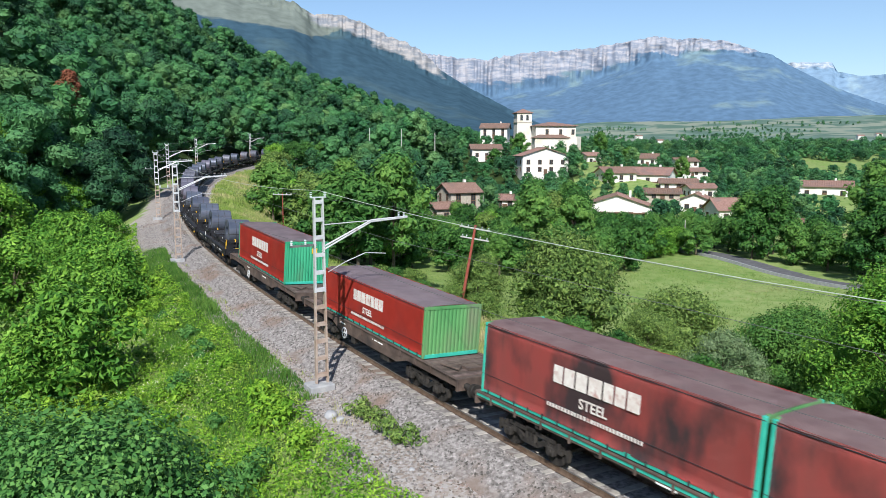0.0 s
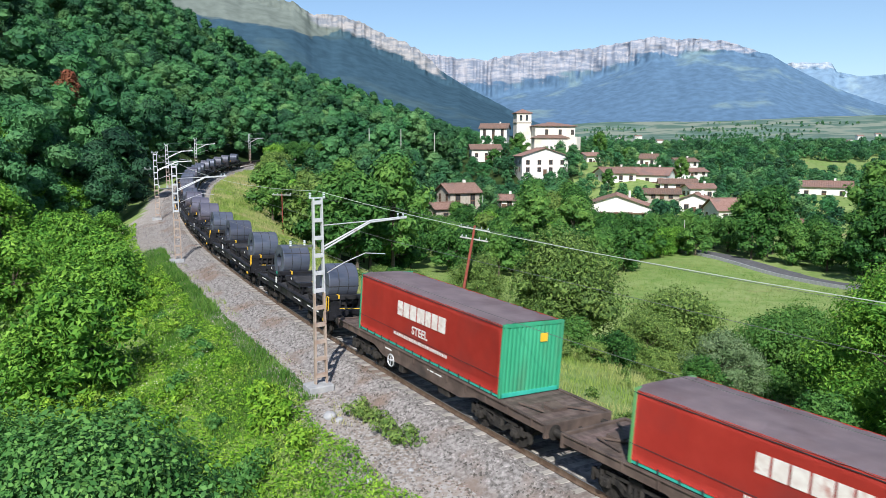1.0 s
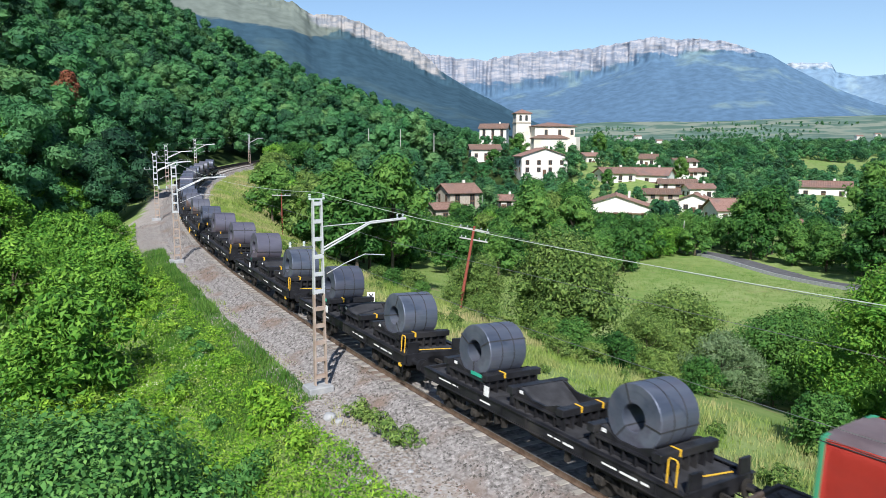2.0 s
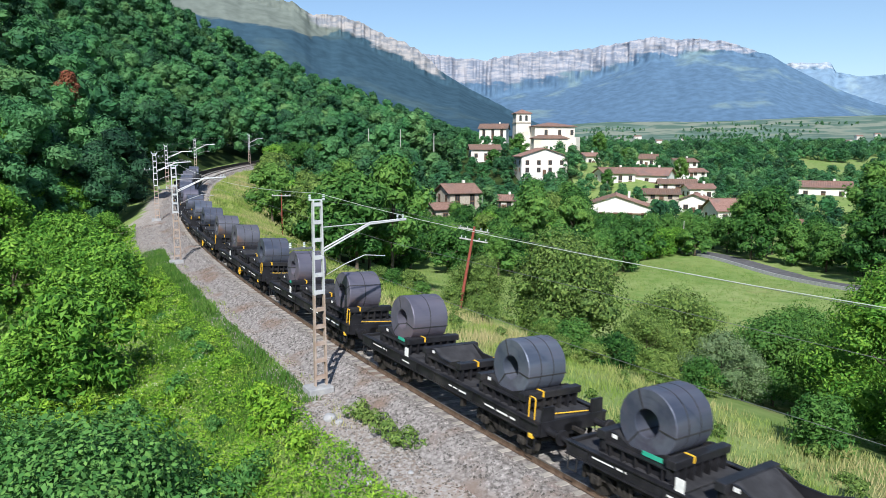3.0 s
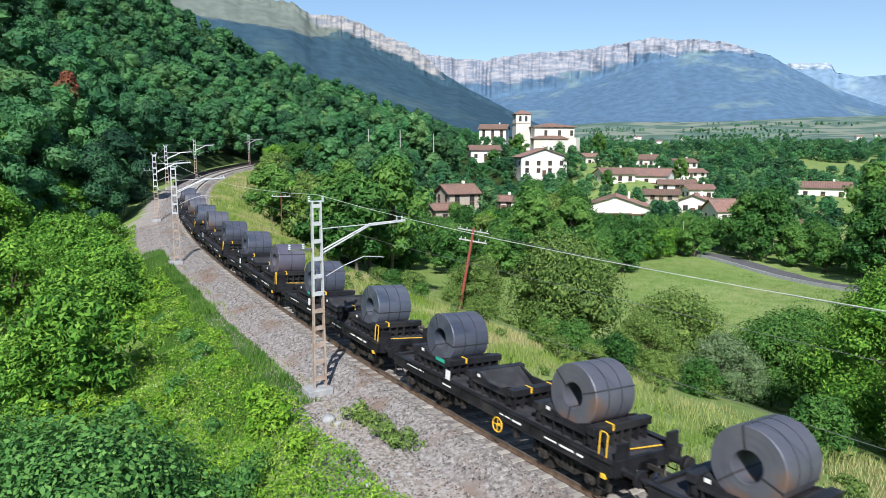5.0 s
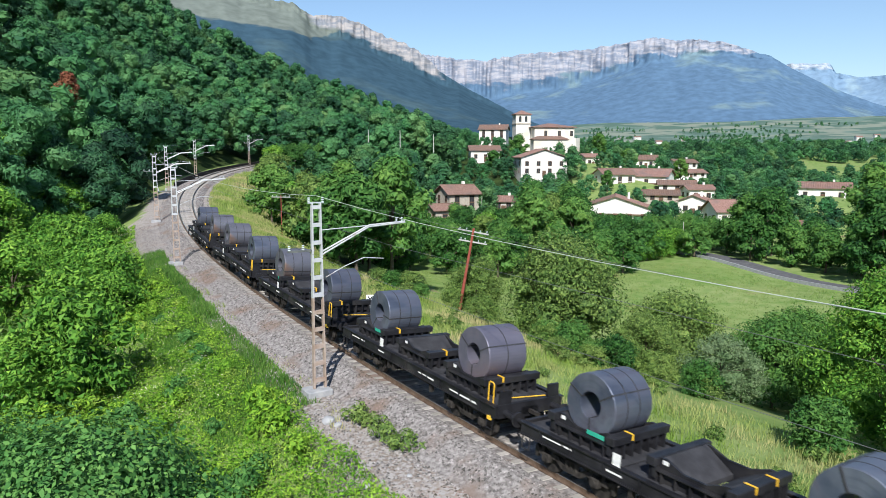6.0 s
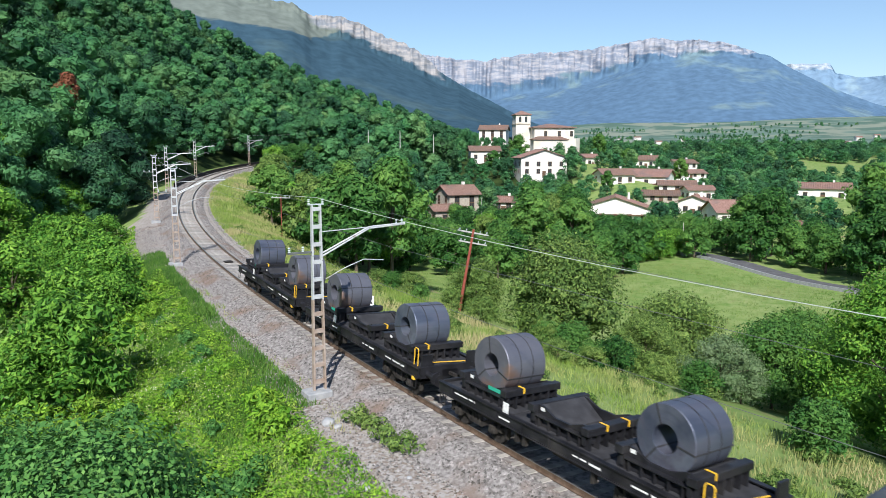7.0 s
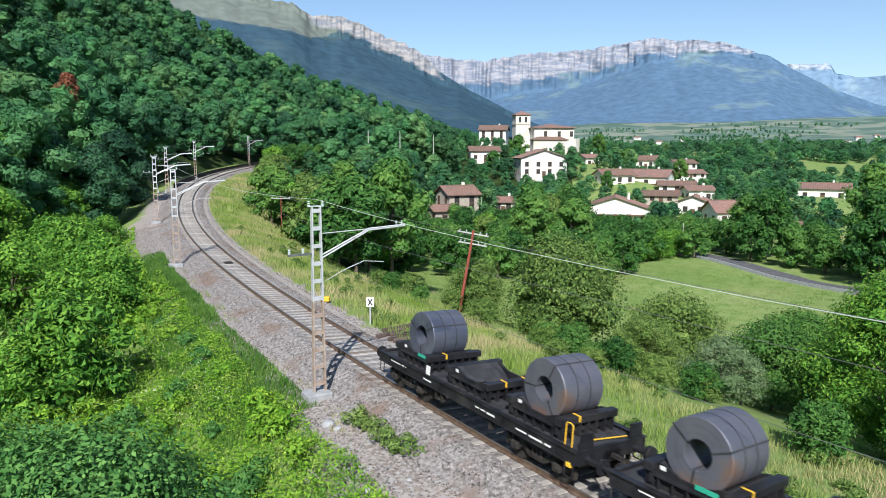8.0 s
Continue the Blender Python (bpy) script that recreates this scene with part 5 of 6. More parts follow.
def far_woods(name, xs, ys, talls, count, size, seed, label, mat, finer=False):
    """Many crowns in one mesh, on the slopes."""
    rng = np.random.default_rng(seed)
    protos = []
    for k in range(7):
        rad = rng.uniform(0.36, 0.50)
        protos.append((lobes_of(1.0, rad, 0.10, int(rng.integers(6, 10)), rng), rad))
    hearts = [heart_tris(p_[0], rng, 0.72)[::1 if finer else 2] for p_ in protos]
    zs = height(xs, ys)
    allq, tints = [], []
    for x, y, z, t in zip(xs, ys, zs, talls):
        pick = int(rng.integers(0, 7))
        lobes, rad = protos[pick]
        c_, s_ = count, size
        if finer:
            r = math.hypot(x, y)
            c_, s_ = (3200, 0.21) if r < 105 else (1900, 0.22) if r < 130 else (1000, 0.28) if r < 230 else (520, 0.38)
        q = crown_quads(lobes, c_, s_ / t, rng, 0.85, 0.14, loose=0.40)[:, :3]
        if c_ > 100:
            q = np.concatenate([hearts[pick], q])
        a = rng.uniform(0, 6.28)
        ca, sa = math.cos(a), math.sin(a)
        q = q @ np.array([[ca, sa, 0], [-sa, ca, 0], [0, 0, 1]]) * t
        q += np.array([x, y, z - 0.5])
        allq.append(q)
        tints.append(np.full(len(q) * 3, rng.uniform(-1, 1) * rng.uniform(0.3, 1)))
    me = quads_mesh(name, np.concatenate(allq), mat)
    at = me.attributes.new("tint", "FLOAT", "POINT")
    at.data.foreach_set("value", np.concatenate(tints).astype(np.float32))
    return tagged(new(name, me), label, "woodland", kind="stuff")


def hill_sites(n, seed, az0, az1, spacing):
    rng = np.random.default_rng(seed)
    out = []
    cell = {}
    tries = 0
    while len(out) < n and tries < n * 30:
        tries += 1
        az = rng.uniform(az0, az1)
        rc = float(crest(np.array(az))[0])
        r0 = float(np.interp(az, [-60, -36, -24, -17, -7, 3.5, 14], [70, 75, 100, 175, 150, 170, 300]))
        r = math.sqrt(rng.uniform(r0 ** 2, (rc + 25) ** 2))
        x, y = r * math.sin(math.radians(az)), r * math.cos(math.radians(az))
        k = (int(x // spacing), int(y // spacing))
        if k in cell:
            continue
        cell[k] = 1
        out.append((x, y))
    a = np.array(out) * np.array([1, PLAN])
    s, l, zt = beside(a[:, 0], a[:, 1])
    return a[((np.abs(l) > 9) | (s > 186)) & ~((np.abs(a[:, 0] - 22) < 62) & (a[:, 1] > 185) & (a[:, 1] < 370) & (a[:, 0] > 0))]


def build_far_woods():
    rng = np.random.default_rng(2)
    a = hill_sites(1500, 7, -44, 12, 6.6)
    far_woods("hillside_woods", a[:, 0], a[:, 1], rng.uniform(7, 15, len(a)), 165, 0.70, 8, "dense green broadleaf woods covering the hillside", M["forest"], True)
    n = 1700
    az = np.radians(rng.uniform(9, 42, n))
    r = np.sqrt(rng.uniform(230 ** 2, 620 ** 2, n))
    x, y = r * np.sin(az), r * np.cos(az) * PLAN
    keep = (np.sin(x * 0.031 + 1) * np.sin(y * 0.027) > -0.62) & ~((x < 110) & (y < 336))
    far_woods("valley_woods", x[keep], y[keep], rng.uniform(5, 11, keep.sum()), 150, 0.60, 9, "hedges and woods on the valley floor", M["forest"])
    n = 1500
    az = np.radians(rng.uniform(5, 42, n))
    r = np.sqrt(rng.uniform(600 ** 2, 2300 ** 2, n))
    x, y = r * np.sin(az), r * np.cos(az) * PLAN
    keep = np.sin(x * 0.012 + 2 + 0.004 * y) * np.sin(y * 0.010 + 1 + 1.2 * np.sin(x * 0.006)) > 0.12
    far_woods("distant_copses", x[keep], y[keep], rng.uniform(6, 12, keep.sum()), 34, 2.0, 10, "distant copses between pale fields", M["forest"])


build_far_woods()
RED_Z = height1(-57.0, 107.7)
REDTREE = tree_kind(21.2 - RED_Z, 2.3, 15.2 - RED_Z, 8, 2200, 0.20, M["red_leaf"], 33, trunk=0.16)
plant(REDTREE, -57.0, 107.7, 1.0, 0, "tall tree with reddish dead leaves among green woods")


CLEAR = []
VIEWS = []  # house fronts that trees must not hide from the camera


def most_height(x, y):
    """How tall a tree may stand below the houses before it hides them from the camera."""
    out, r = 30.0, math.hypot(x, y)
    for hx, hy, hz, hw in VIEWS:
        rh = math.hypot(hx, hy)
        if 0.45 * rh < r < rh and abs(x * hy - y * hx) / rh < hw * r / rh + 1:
            # 9 is the camera's height
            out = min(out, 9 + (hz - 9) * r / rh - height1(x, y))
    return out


def build_mid_trees():
    rng = random.Random(21)
    # belt of trees between the track and the meadow
    sites = []
    for k in range(620):
        s = rng.uniform(33, 172)
        l = rng.uniform(11.5, 70)
        p_ = on_track(s, l, 0, True)
        if p_.y < 52 or (p_.x > -4 and p_.y < 94) or p_.x > 26:
            continue
        sites.append((p_.x, p_.y))
    for k in range(240):
        x, y = rng.uniform(-8, 42), rng.uniform(110, 185)
        sites.append((x, y))
    # between the houses
    for k in range(1000):
        x, y = rng.uniform(-30, 150), rng.uniform(168, 335)
        sites.append((x, y))
    # behind the road
    for k in range(260):
        x, y = rng.uniform(44, 130), rng.uniform(54, 196)
        if x < float(np.interp(y / PLAN, [36, 52, 66, 77, 88, 99, 108, 118], [86, 71, 62, 56, 51.5, 47.5, 43.5, 39])):
            continue
        sites.append((x, y))
    lane = smooth_line(ROAD, 60)
    for k in range(95):
        i = rng.randrange(2, 58)
        tx, ty = lane[0][i + 1] - lane[0][i - 1], lane[1][i + 1] - lane[1][i - 1]
        q = rng.uniform(6.0, 17) / math.hypot(tx, ty)
        sites.insert(0, (lane[0][i] - ty * q, lane[1][i] + tx * q))
    kept = []
    for x, y in sites:
        if any((x - a) ** 2 + (y - b) ** 2 < 17 for a, b in kept):
            continue
        if any((x - hx) ** 2 + (y - hy) ** 2 < hr * hr for hx, hy, hr in CLEAR):
            continue
        kept.append((x, y))
    near = [q for q in kept if math.hypot(*q) < 142]
    far = np.array([q for q in kept if math.hypot(*q) >= 142])
    for x, y in near:
        k = rng.choice((0, 1, 2, 3, 3, 4, 5, 1))
        # trees in the camera's line to a house are lowered to suit
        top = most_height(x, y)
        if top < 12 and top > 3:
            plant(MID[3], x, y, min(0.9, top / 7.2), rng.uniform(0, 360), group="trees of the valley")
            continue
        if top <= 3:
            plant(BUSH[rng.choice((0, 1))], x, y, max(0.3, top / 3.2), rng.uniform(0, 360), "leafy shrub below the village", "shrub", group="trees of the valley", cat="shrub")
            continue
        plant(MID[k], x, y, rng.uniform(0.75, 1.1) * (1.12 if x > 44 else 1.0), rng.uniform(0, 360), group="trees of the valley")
    g = np.random.default_rng(5)
    for x, y, k, q in ((27.5, 256, 0, 0.95), (60.5, 272, 2, 0.8), (34.5, 246, 3, 0.7), (69, 262, 1, 0.8), (18, 250, 1, 0.8), (50, 212, 0, 0.6), (81, 238, 2, 0.7)):
        plant(MID[k], x, y, q, 40 * k, "leafy tree beside the village church")
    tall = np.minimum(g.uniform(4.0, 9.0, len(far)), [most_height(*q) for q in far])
    far, tall = far[tall > 1.6], tall[tall > 1.6]
    far_woods("village_trees", far[:, 0], far[:, 1], tall, 430, 0.32, 12, "green trees and bushes between the village houses", M["forest"])


NEAR = dict(loose=0.7, ragged=0.22, dense=0.42)
BIG_RIGHT = tree_kind(9.5, 5.0, 0.2, 20, 26000, 0.105, M["bright"], 41, aspect=0.40, trunk=0.2, **NEAR)
ROUND_A = tree_kind(6.6, 4.6, 0.0, 20, 20000, 0.10, M["olive"], 42, aspect=0.5, trunk=0.13, **NEAR)
DARK = tree_kind(7.0, 4.2, 0.0, 18, 18000, 0.105, M["tree"], 48, aspect=0.5, trunk=0.14, **NEAR)
BUSH = [tree_kind(3.2, 2.3, 0.0, 9, 3000, 0.120, M["bright"], 43, 0.8, trunk=0.06, corners=3, **NEAR), tree_kind(2.6, 2.0, 0.0, 8, 2500, 0.110, M["olive"], 44, 0.8, trunk=0.05, corners=3, **NEAR),
        tree_kind(4.6, 2.7, 0.0, 10, 3600, 0.140, M["bright"], 45, 0.8, trunk=0.08, corners=3, **NEAR), tree_kind(3.0, 2.2, 0.0, 9, 3000, 0.120, M["tree"], 49, 0.8, trunk=0.06, corners=3, **NEAR)]
SILVER = tree_kind(4.2, 2.6, 0.0, 12, 6000, 0.09, M["silver"], 47, aspect=0.35, trunk=0.07, **NEAR)
FIG = tree_kind(5.6, 4.2, 0.0, 34, 52000, 0.058, M["fig"], 46, aspect=0.62, trunk=0.12, loose=0.7, ragged=0.20, dense=0.40)


def build_near_plants():
    plant(ROUND_A, 8.6, 48.8, 1.18, 20, "bushy tree with yellowish green leaves beside the railway")
    plant(ROUND_A, 15.6, 45.4, 0.92, 140, "bushy tree with yellowish green leaves beside the railway")
    plant(ROUND_A, 2.6, 53.3, 0.66, 200, "low bushy tree with yellowish green leaves")
    plant(ROUND_A, 12.0, 39.8, 0.55, 80, "low bushy tree with yellowish green leaves")
    plant(SILVER, 14.6, 35.3, 0.85, 10, "silvery green shrub beside the line", "shrub", cat="shrub")
    plant(SILVER, 16.8, 37.6, 0.7, 110, "silvery green shrub beside the line", "shrub", cat="shrub")
    plant(BIG_RIGHT, 19.6, 28.9, 0.86, 60, "large bright green tree beside the line")
    plant(BIG_RIGHT, 25.5, 37.6, 1.0, 200, "large bright green tree beside the line")
    plant(BIG_RIGHT, 31.0, 41.5, 1.15, 300, "large bright green tree beside the line")
    plant(BIG_RIGHT, 18.2, 22.7, 0.62, 140, "bright green tree with long pointed leaves")
    plant(DARK, 21.0, 42.6, 0.85, 30, "dark green tree at the edge of the meadow")
    plant(DARK, 25.0, 47.1, 0.9, 130, "dark green tree at the edge of the meadow")
    g = random.Random(91)
    for k in range(34):
        p_ = on_track(g.uniform(-26, 34), g.uniform(9.5, 15.5), 0, True)
        plant(BUSH[g.choice((3, 3, 1, 1))], p_.x, p_.y, g.uniform(0.4, 0.75), g.uniform(0, 360), "leafy shrub on the verge beside the meadow", "shrub", group="shrubs on the verge", cat="shrub")
    for k in range(16):
        f = k / 15
        plant(BUSH[g.choice((0, 2, 2))], 15 + 24 * f + g.uniform(-1, 1), 101 + 14.6 * f + g.uniform(-1, 1), g.uniform(0.8, 1.2), g.uniform(0, 360), "leafy shrub in the hedge of the meadow", "shrub", group="hedge of the meadow", cat="shrub")
    for name, mat, count, a, b, c, d in (("bank_weeds", "bramble", 110, -8, 46, -17, -5.2), ("bank_nettles", "fig", 45, -8, 46, -17, -6), ("verge_weeds", "olive", 60, -18, 60, 3.8, 12), ("gravel_weeds", "olive", 8, 3.6, 6.6, -3.8, -2.9)):
        sites = []
        for k in range(count):
            p_ = on_track(g.uniform(a, b), g.uniform(c, d), 0, True)
            sites.append((p_.x, p_.y, g.uniform(0.55, 1.25) * (0.6 if c > 0 or name == "gravel_weeds" else 1)))
        weed_sheet(name, sites, M[mat], count, "clumps of green weeds beside the track")
    for k in range(26):
        p_ = on_track(g.uniform(31, 66), -g.uniform(8.0, 12.5), 0, True)
        plant(BUSH[g.choice((0, 1, 2))], p_.x, p_.y, g.uniform(0.7, 1.1), g.uniform(0, 360), "leafy shrub close to the gravel", "shrub", group="shrubs on the bank", cat="shrub")
    for s_, l_, k, q in ((150, 8.2, 3, 0.72), (156, 7.8, 4, 0.85), (162, 8.0, 3, 0.95), (169, 8.0, 1, 0.75), (177, 8.2, 3, 1.0), (186, 8.4, 1, 0.8), (148, 11.5, 5, 0.8)):
        p_ = on_track(s_, l_, 0, True)
        plant(MID[k], p_.x, p_.y, q, 50 * k + s_, "leafy green tree on the inside of the far curve")
    plant(FIG, -7.0, 12.6, 1.12, 0, "broad-leaved dark green tree on the bank")
    plant(FIG, -10.8, 15.1, 1.0, 120, "broad-leaved dark green tree on the bank")
    plant(FIG, -4.6, 11.0, 0.85, 220, "broad-leaved dark green tree on the bank")
    rng = random.Random(31)
    for k in range(95):
        s = rng.uniform(18, 82)
        l = -rng.uniform(10.0, 36)
        p_ = on_track(s, l, 0, True)
        b = BUSH[rng.choice((0, 0, 2, 2, 1, 3))]
        plant(b, p_.x, p_.y, rng.uniform(0.8, 1.5), rng.uniform(0, 360), "leafy shrub on the railway bank", "shrub", group="shrubs on the bank", cat="shrub")
    for k in range(40):
        s = rng.uniform(60, 142)
        l = -rng.uniform(10, 45)
        p_ = on_track(s, l, 0, True)
        plant(MID[rng.choice((4, 3, 3, 5, 1))], p_.x, p_.y, rng.uniform(0.6, 0.95), rng.uniform(0, 360), "leafy green tree beside the railway bank")


def ground_cover(name, count, region, size, mat, seed, label, lift=0.25, aspect=0.7):
    rng = np.random.default_rng(seed)
    s = rng.uniform(region[0], region[1], count)
    l = rng.uniform(region[2], region[3], count)
    a = np.interp(s, SS, head)
    x = np.interp(s, SS, TX) + np.sin(a) * l
    y = np.interp(s, SS, TY) - np.cos(a) * l
    patch = np.sin(x * 0.9 + 2 * np.sin(y * 0.5)) * np.sin(y * 0.8 + 1.5 * np.sin(x * 0.6))
    z = height(x, y) + lift * (0.6 + 0.5 * patch) * rng.uniform(0.15, 1, count) ** 0.5
    C = np.stack([x, y, z], 1)
    N_ = rng.normal(scale=0.55, size=(count, 3)) + np.array([0, -0.15, 1.0])
    me = quads_mesh(name, leaf_quads(C, N_, size, rng, aspect)[:, :3], mat)
    return tagged(new(name, me), label, "undergrowth", kind="stuff")


def grass_blades(name, count, region, tall, seed, label, mat="grass", width=0.02, keep=None):
    rng = np.random.default_rng(seed)
    s = rng.uniform(region[0], region[1], count)
    l = rng.uniform(region[2], region[3], count)
    a = np.interp(s, SS, head)
    x = np.interp(s, SS, TX) + np.sin(a) * l
    y = np.interp(s, SS, TY) - np.cos(a) * l
    if keep is not None:
        k = keep(x, y, s, l)
        x, y = x[k], y[k]
    n = len(x)
    z = height(x, y)
    patch = 0.65 + 0.35 * np.sin(x * 1.1 + np.sin(y)) * np.sin(y * 0.9)
    h = (tall * patch * rng.uniform(0.5, 1.2, n))[:, None]
    base = np.stack([x, y, z - 0.03], 1)
    ang = rng.uniform(0, 6.28, n)
    side = np.stack([np.cos(ang), np.sin(ang), 0 * ang], 1) * width
    bend = np.stack([np.cos(ang * 3.1), np.sin(ang * 3.1), 0 * ang], 1) * h * rng.uniform(0.1, 0.55, n)[:, None]
    up = np.array([0, 0, 1.0]) * h
    V = np.stack([base - side, base + side, base + up * 0.98 + bend + side * 0.25, base + up + bend - side * 0.25], 1)
    me = quads_mesh(name, V, M[mat])
    return tagged(new(name, me), label, "grass", kind="stuff")


build_near_plants()
ground_cover("near_undergrowth", 110000, (-26, 20, -22, -4.6), 0.066, M["bramble"], 57, "bright green weeds on the near bank", 0.45)
ground_cover("bank_undergrowth", 120000, (-14, 39, -18, -4.8), 0.074, M["bramble"], 51, "bright green brambles and weeds on the bank", 0.75)
ground_cover("far_bank_undergrowth", 40000, (37, 68, -24, -5.6), 0.12, M["bramble"], 52, "green brambles further along the bank", 0.6)
ground_cover("bank_flowers", 1300, (12, 26, -10, -6), 0.035, M["bloom"], 59, "small pale flowers among the weeds", 1.0)
grass_blades("verge_grass", 42000, (9, 82, 3.1, 13), 0.62, 53, "long pale grass on the railway verge", width=0.022)
grass_blades("near_verge_grass", 16000, (-20, 11, 3.0, 12), 0.5, 54, "long pale grass beside the track", width=0.018)
grass_blades("far_verge_grass", 16000, (82, 147, 3.1, 14), 0.7, 55, "pale grass on the inside of the curve", width=0.05)
grass_blades("dry_weeds", 4000, (5, 46, -5.2, -2.9), 0.22, 58, "dry weeds at the edge of the gravel", width=0.02, keep=lambda x, y, s, l: np.sin(x * 1.3 + np.sin(y)) * np.sin(y * 1.1) > 0.1)
grass_blades("bank_grass", 34000, (9, 48, -7.6, -3.7), 0.42, 56, "short dark green grass on the edge of the ballast", "bank_grass", 0.022)
grass_blades("meadow_grass", 70000, (-16, 74, 16, 84), 0.26, 60, "mown meadow grass in uneven tufts", "meadow", 0.05, keep=lambda x, y, s, l: (y > 48) & (y < 108) & (x > -6) & (x < np.interp(y, [40, 58, 74, 86, 99, 111, 121], [78, 64, 55, 49.5, 45, 41, 37])))


# ---------------------------------------------------------------- the village
def window_part(wall, x, y, z, w, h, face, shutter=False):
    """A framed window on a wall; face gives the outward direction as (dx, dy)."""
    dx, dy = face
    q = Matrix.Translation((x, y, z)) @ Matrix.Rotation(math.atan2(dy, dx) + math.pi / 2, 4, "Z")
    bm = bmesh.new()
    for a in ((-w / 2 - 0.12, w / 2 + 0.12, h / 2, h / 2 + 0.14), (-w / 2 - 0.12, w / 2 + 0.12, -h / 2 - 0.14, -h / 2), (-w / 2 - 0.12, -w / 2, -h / 2, h / 2), (w / 2, w / 2 + 0.12, -h / 2, h / 2), (-0.04, 0.04, -h / 2, h / 2)):
        add_box(bm, a[0], a[1], -0.08, 0.05, a[2], a[3])
    f = part("window", bm, M["timber"], wall, "dark timber window frame")
    f.matrix_local = q
    part("pane", box(-w / 2, w / 2, -0.03, 0.01, -h / 2, h / 2), M["pane"], f)


def house(x, y, z, w, d, h, rise, turn, label, rows=2, cols=3, ridge="x", wall_mat="wall", over=0.7, chimney=True, gallery=False, free=True):
    """A village house: w across its front, d deep, eaves at h, with a tiled gable roof."""
    y = y * PLAN
    t = thing("house", pose(x, y, z, 0, 0, turn), label, "house", "houses of the village")
    h, rise = h + 0.2 * rise, rise * 0.8
    hw, hd = w / 2, d / 2
    low = -6.0
    bm = bmesh.new()
    if ridge == "x":
        prof = [(-hd, low), (-hd, h), (0, h + rise), (hd, h), (hd, low)]
        wall = part("wall", prism(prof, -hw, hw, "x"), M[wall_mat], t)
    else:
        prof = [(-hw, low), (-hw, h), (0, h + rise), (hw, h), (hw, low)]
        wall = part("wall", prism(prof, -hd, hd, "y"), M[wall_mat], t)
    bm.free()
    run = hd if ridge == "x" else hw
    length = (hw if ridge == "x" else hd) + over
    ang = math.atan2(rise, run)
    slope = math.hypot(run, rise) + over
    for e in (-1, 1):
        bm = bmesh.new()
        n = max(8, int(length * 2 / 0.6))
        lower, upper = [], []
        for k in range(n * 2 + 1):
            a = -length + 2 * length * k / (n * 2)
            zz = 0.17 if k % 2 else 0.08
            lower.append((bm.verts.new((a, 0, zz)), bm.verts.new((a, slope, zz))))
            upper.append((bm.verts.new((a, 0, -0.02)), bm.verts.new((a, slope, -0.02))))
        for k in range(n * 2):
            bm.faces.new((lower[k][0], lower[k + 1][0], lower[k + 1][1], lower[k][1]))
            bm.faces.new((upper[k][0], upper[k][1], upper[k + 1][1], upper[k + 1][0]))
            bm.faces.new((lower[k][1], lower[k + 1][1], upper[k + 1][1], upper[k][1]))
        for k in (0, n * 2):
            bm.faces.new((lower[k][0], lower[k][1], upper[k][1], upper[k][0]))
        m = Matrix.Translation((0, 0, h + rise)) @ (Matrix.Rotation(0 if e > 0 else math.pi, 4, "Z")) @ Matrix.Rotation(-ang, 4, "X")
        if ridge == "y":
            m = Matrix.Rotation(math.pi / 2, 4, "Z") @ m
        bmesh.ops.transform(bm, matrix=m, verts=bm.verts)
        part("roof", bm, M["roof"], t, "weathered terracotta tile roof")
    part("ridge_tiles", tube((-length, 0, h + rise + 0.12) if ridge == "x" else (0, -length, h + rise + 0.12), (length, 0, h + rise + 0.12) if ridge == "x" else (0, length, h + rise + 0.12), 0.16, seg=8), M["roof"], t)
    for r_ in range(rows):
        for c in range(cols):
            zx = 1.5 + r_ * (h - 1.2) / max(rows, 1)
            part_x = -hw + w * (c + 0.5) / cols
            window_part(wall, part_x, -hd, zx, 1.0, 1.3, (0, -1))
        for c in (-0.25, 0.25):
            window_part(wall, -hw, c * d, 1.5 + r_ * (h - 1.2) / max(rows, 1), 0.9, 1.2, (-1, 0))
    bm = box(-0.6, 0.6, -hd - 0.05, -hd + 0.04, -0.6, 1.6)
    part("door", bm, M["timber"], t, "dark wooden door")
    if gallery:
        bm = box(-hw * 0.8, hw * 0.8, -hd - 0.9, -hd, h * 0.52, h * 0.58)
        part("balcony", bm, M["timber"], t, "dark timber balcony")
    if chimney:
        part("chimney", box(hw * 0.35, hw * 0.35 + 0.6, -0.1, 0.6, h, h + rise + 0.9, 0.03), M["wall"], t, "small whitewashed chimney")
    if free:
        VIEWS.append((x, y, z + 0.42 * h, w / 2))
    CLEAR.append((x, y, max(w, d) * 0.54))
    k = 1 - (max(w, d) * 0.5 + 4) / math.hypot(x, y)
    CLEAR.append((x * k, y * k, max(w, d) * 0.26))
    return t


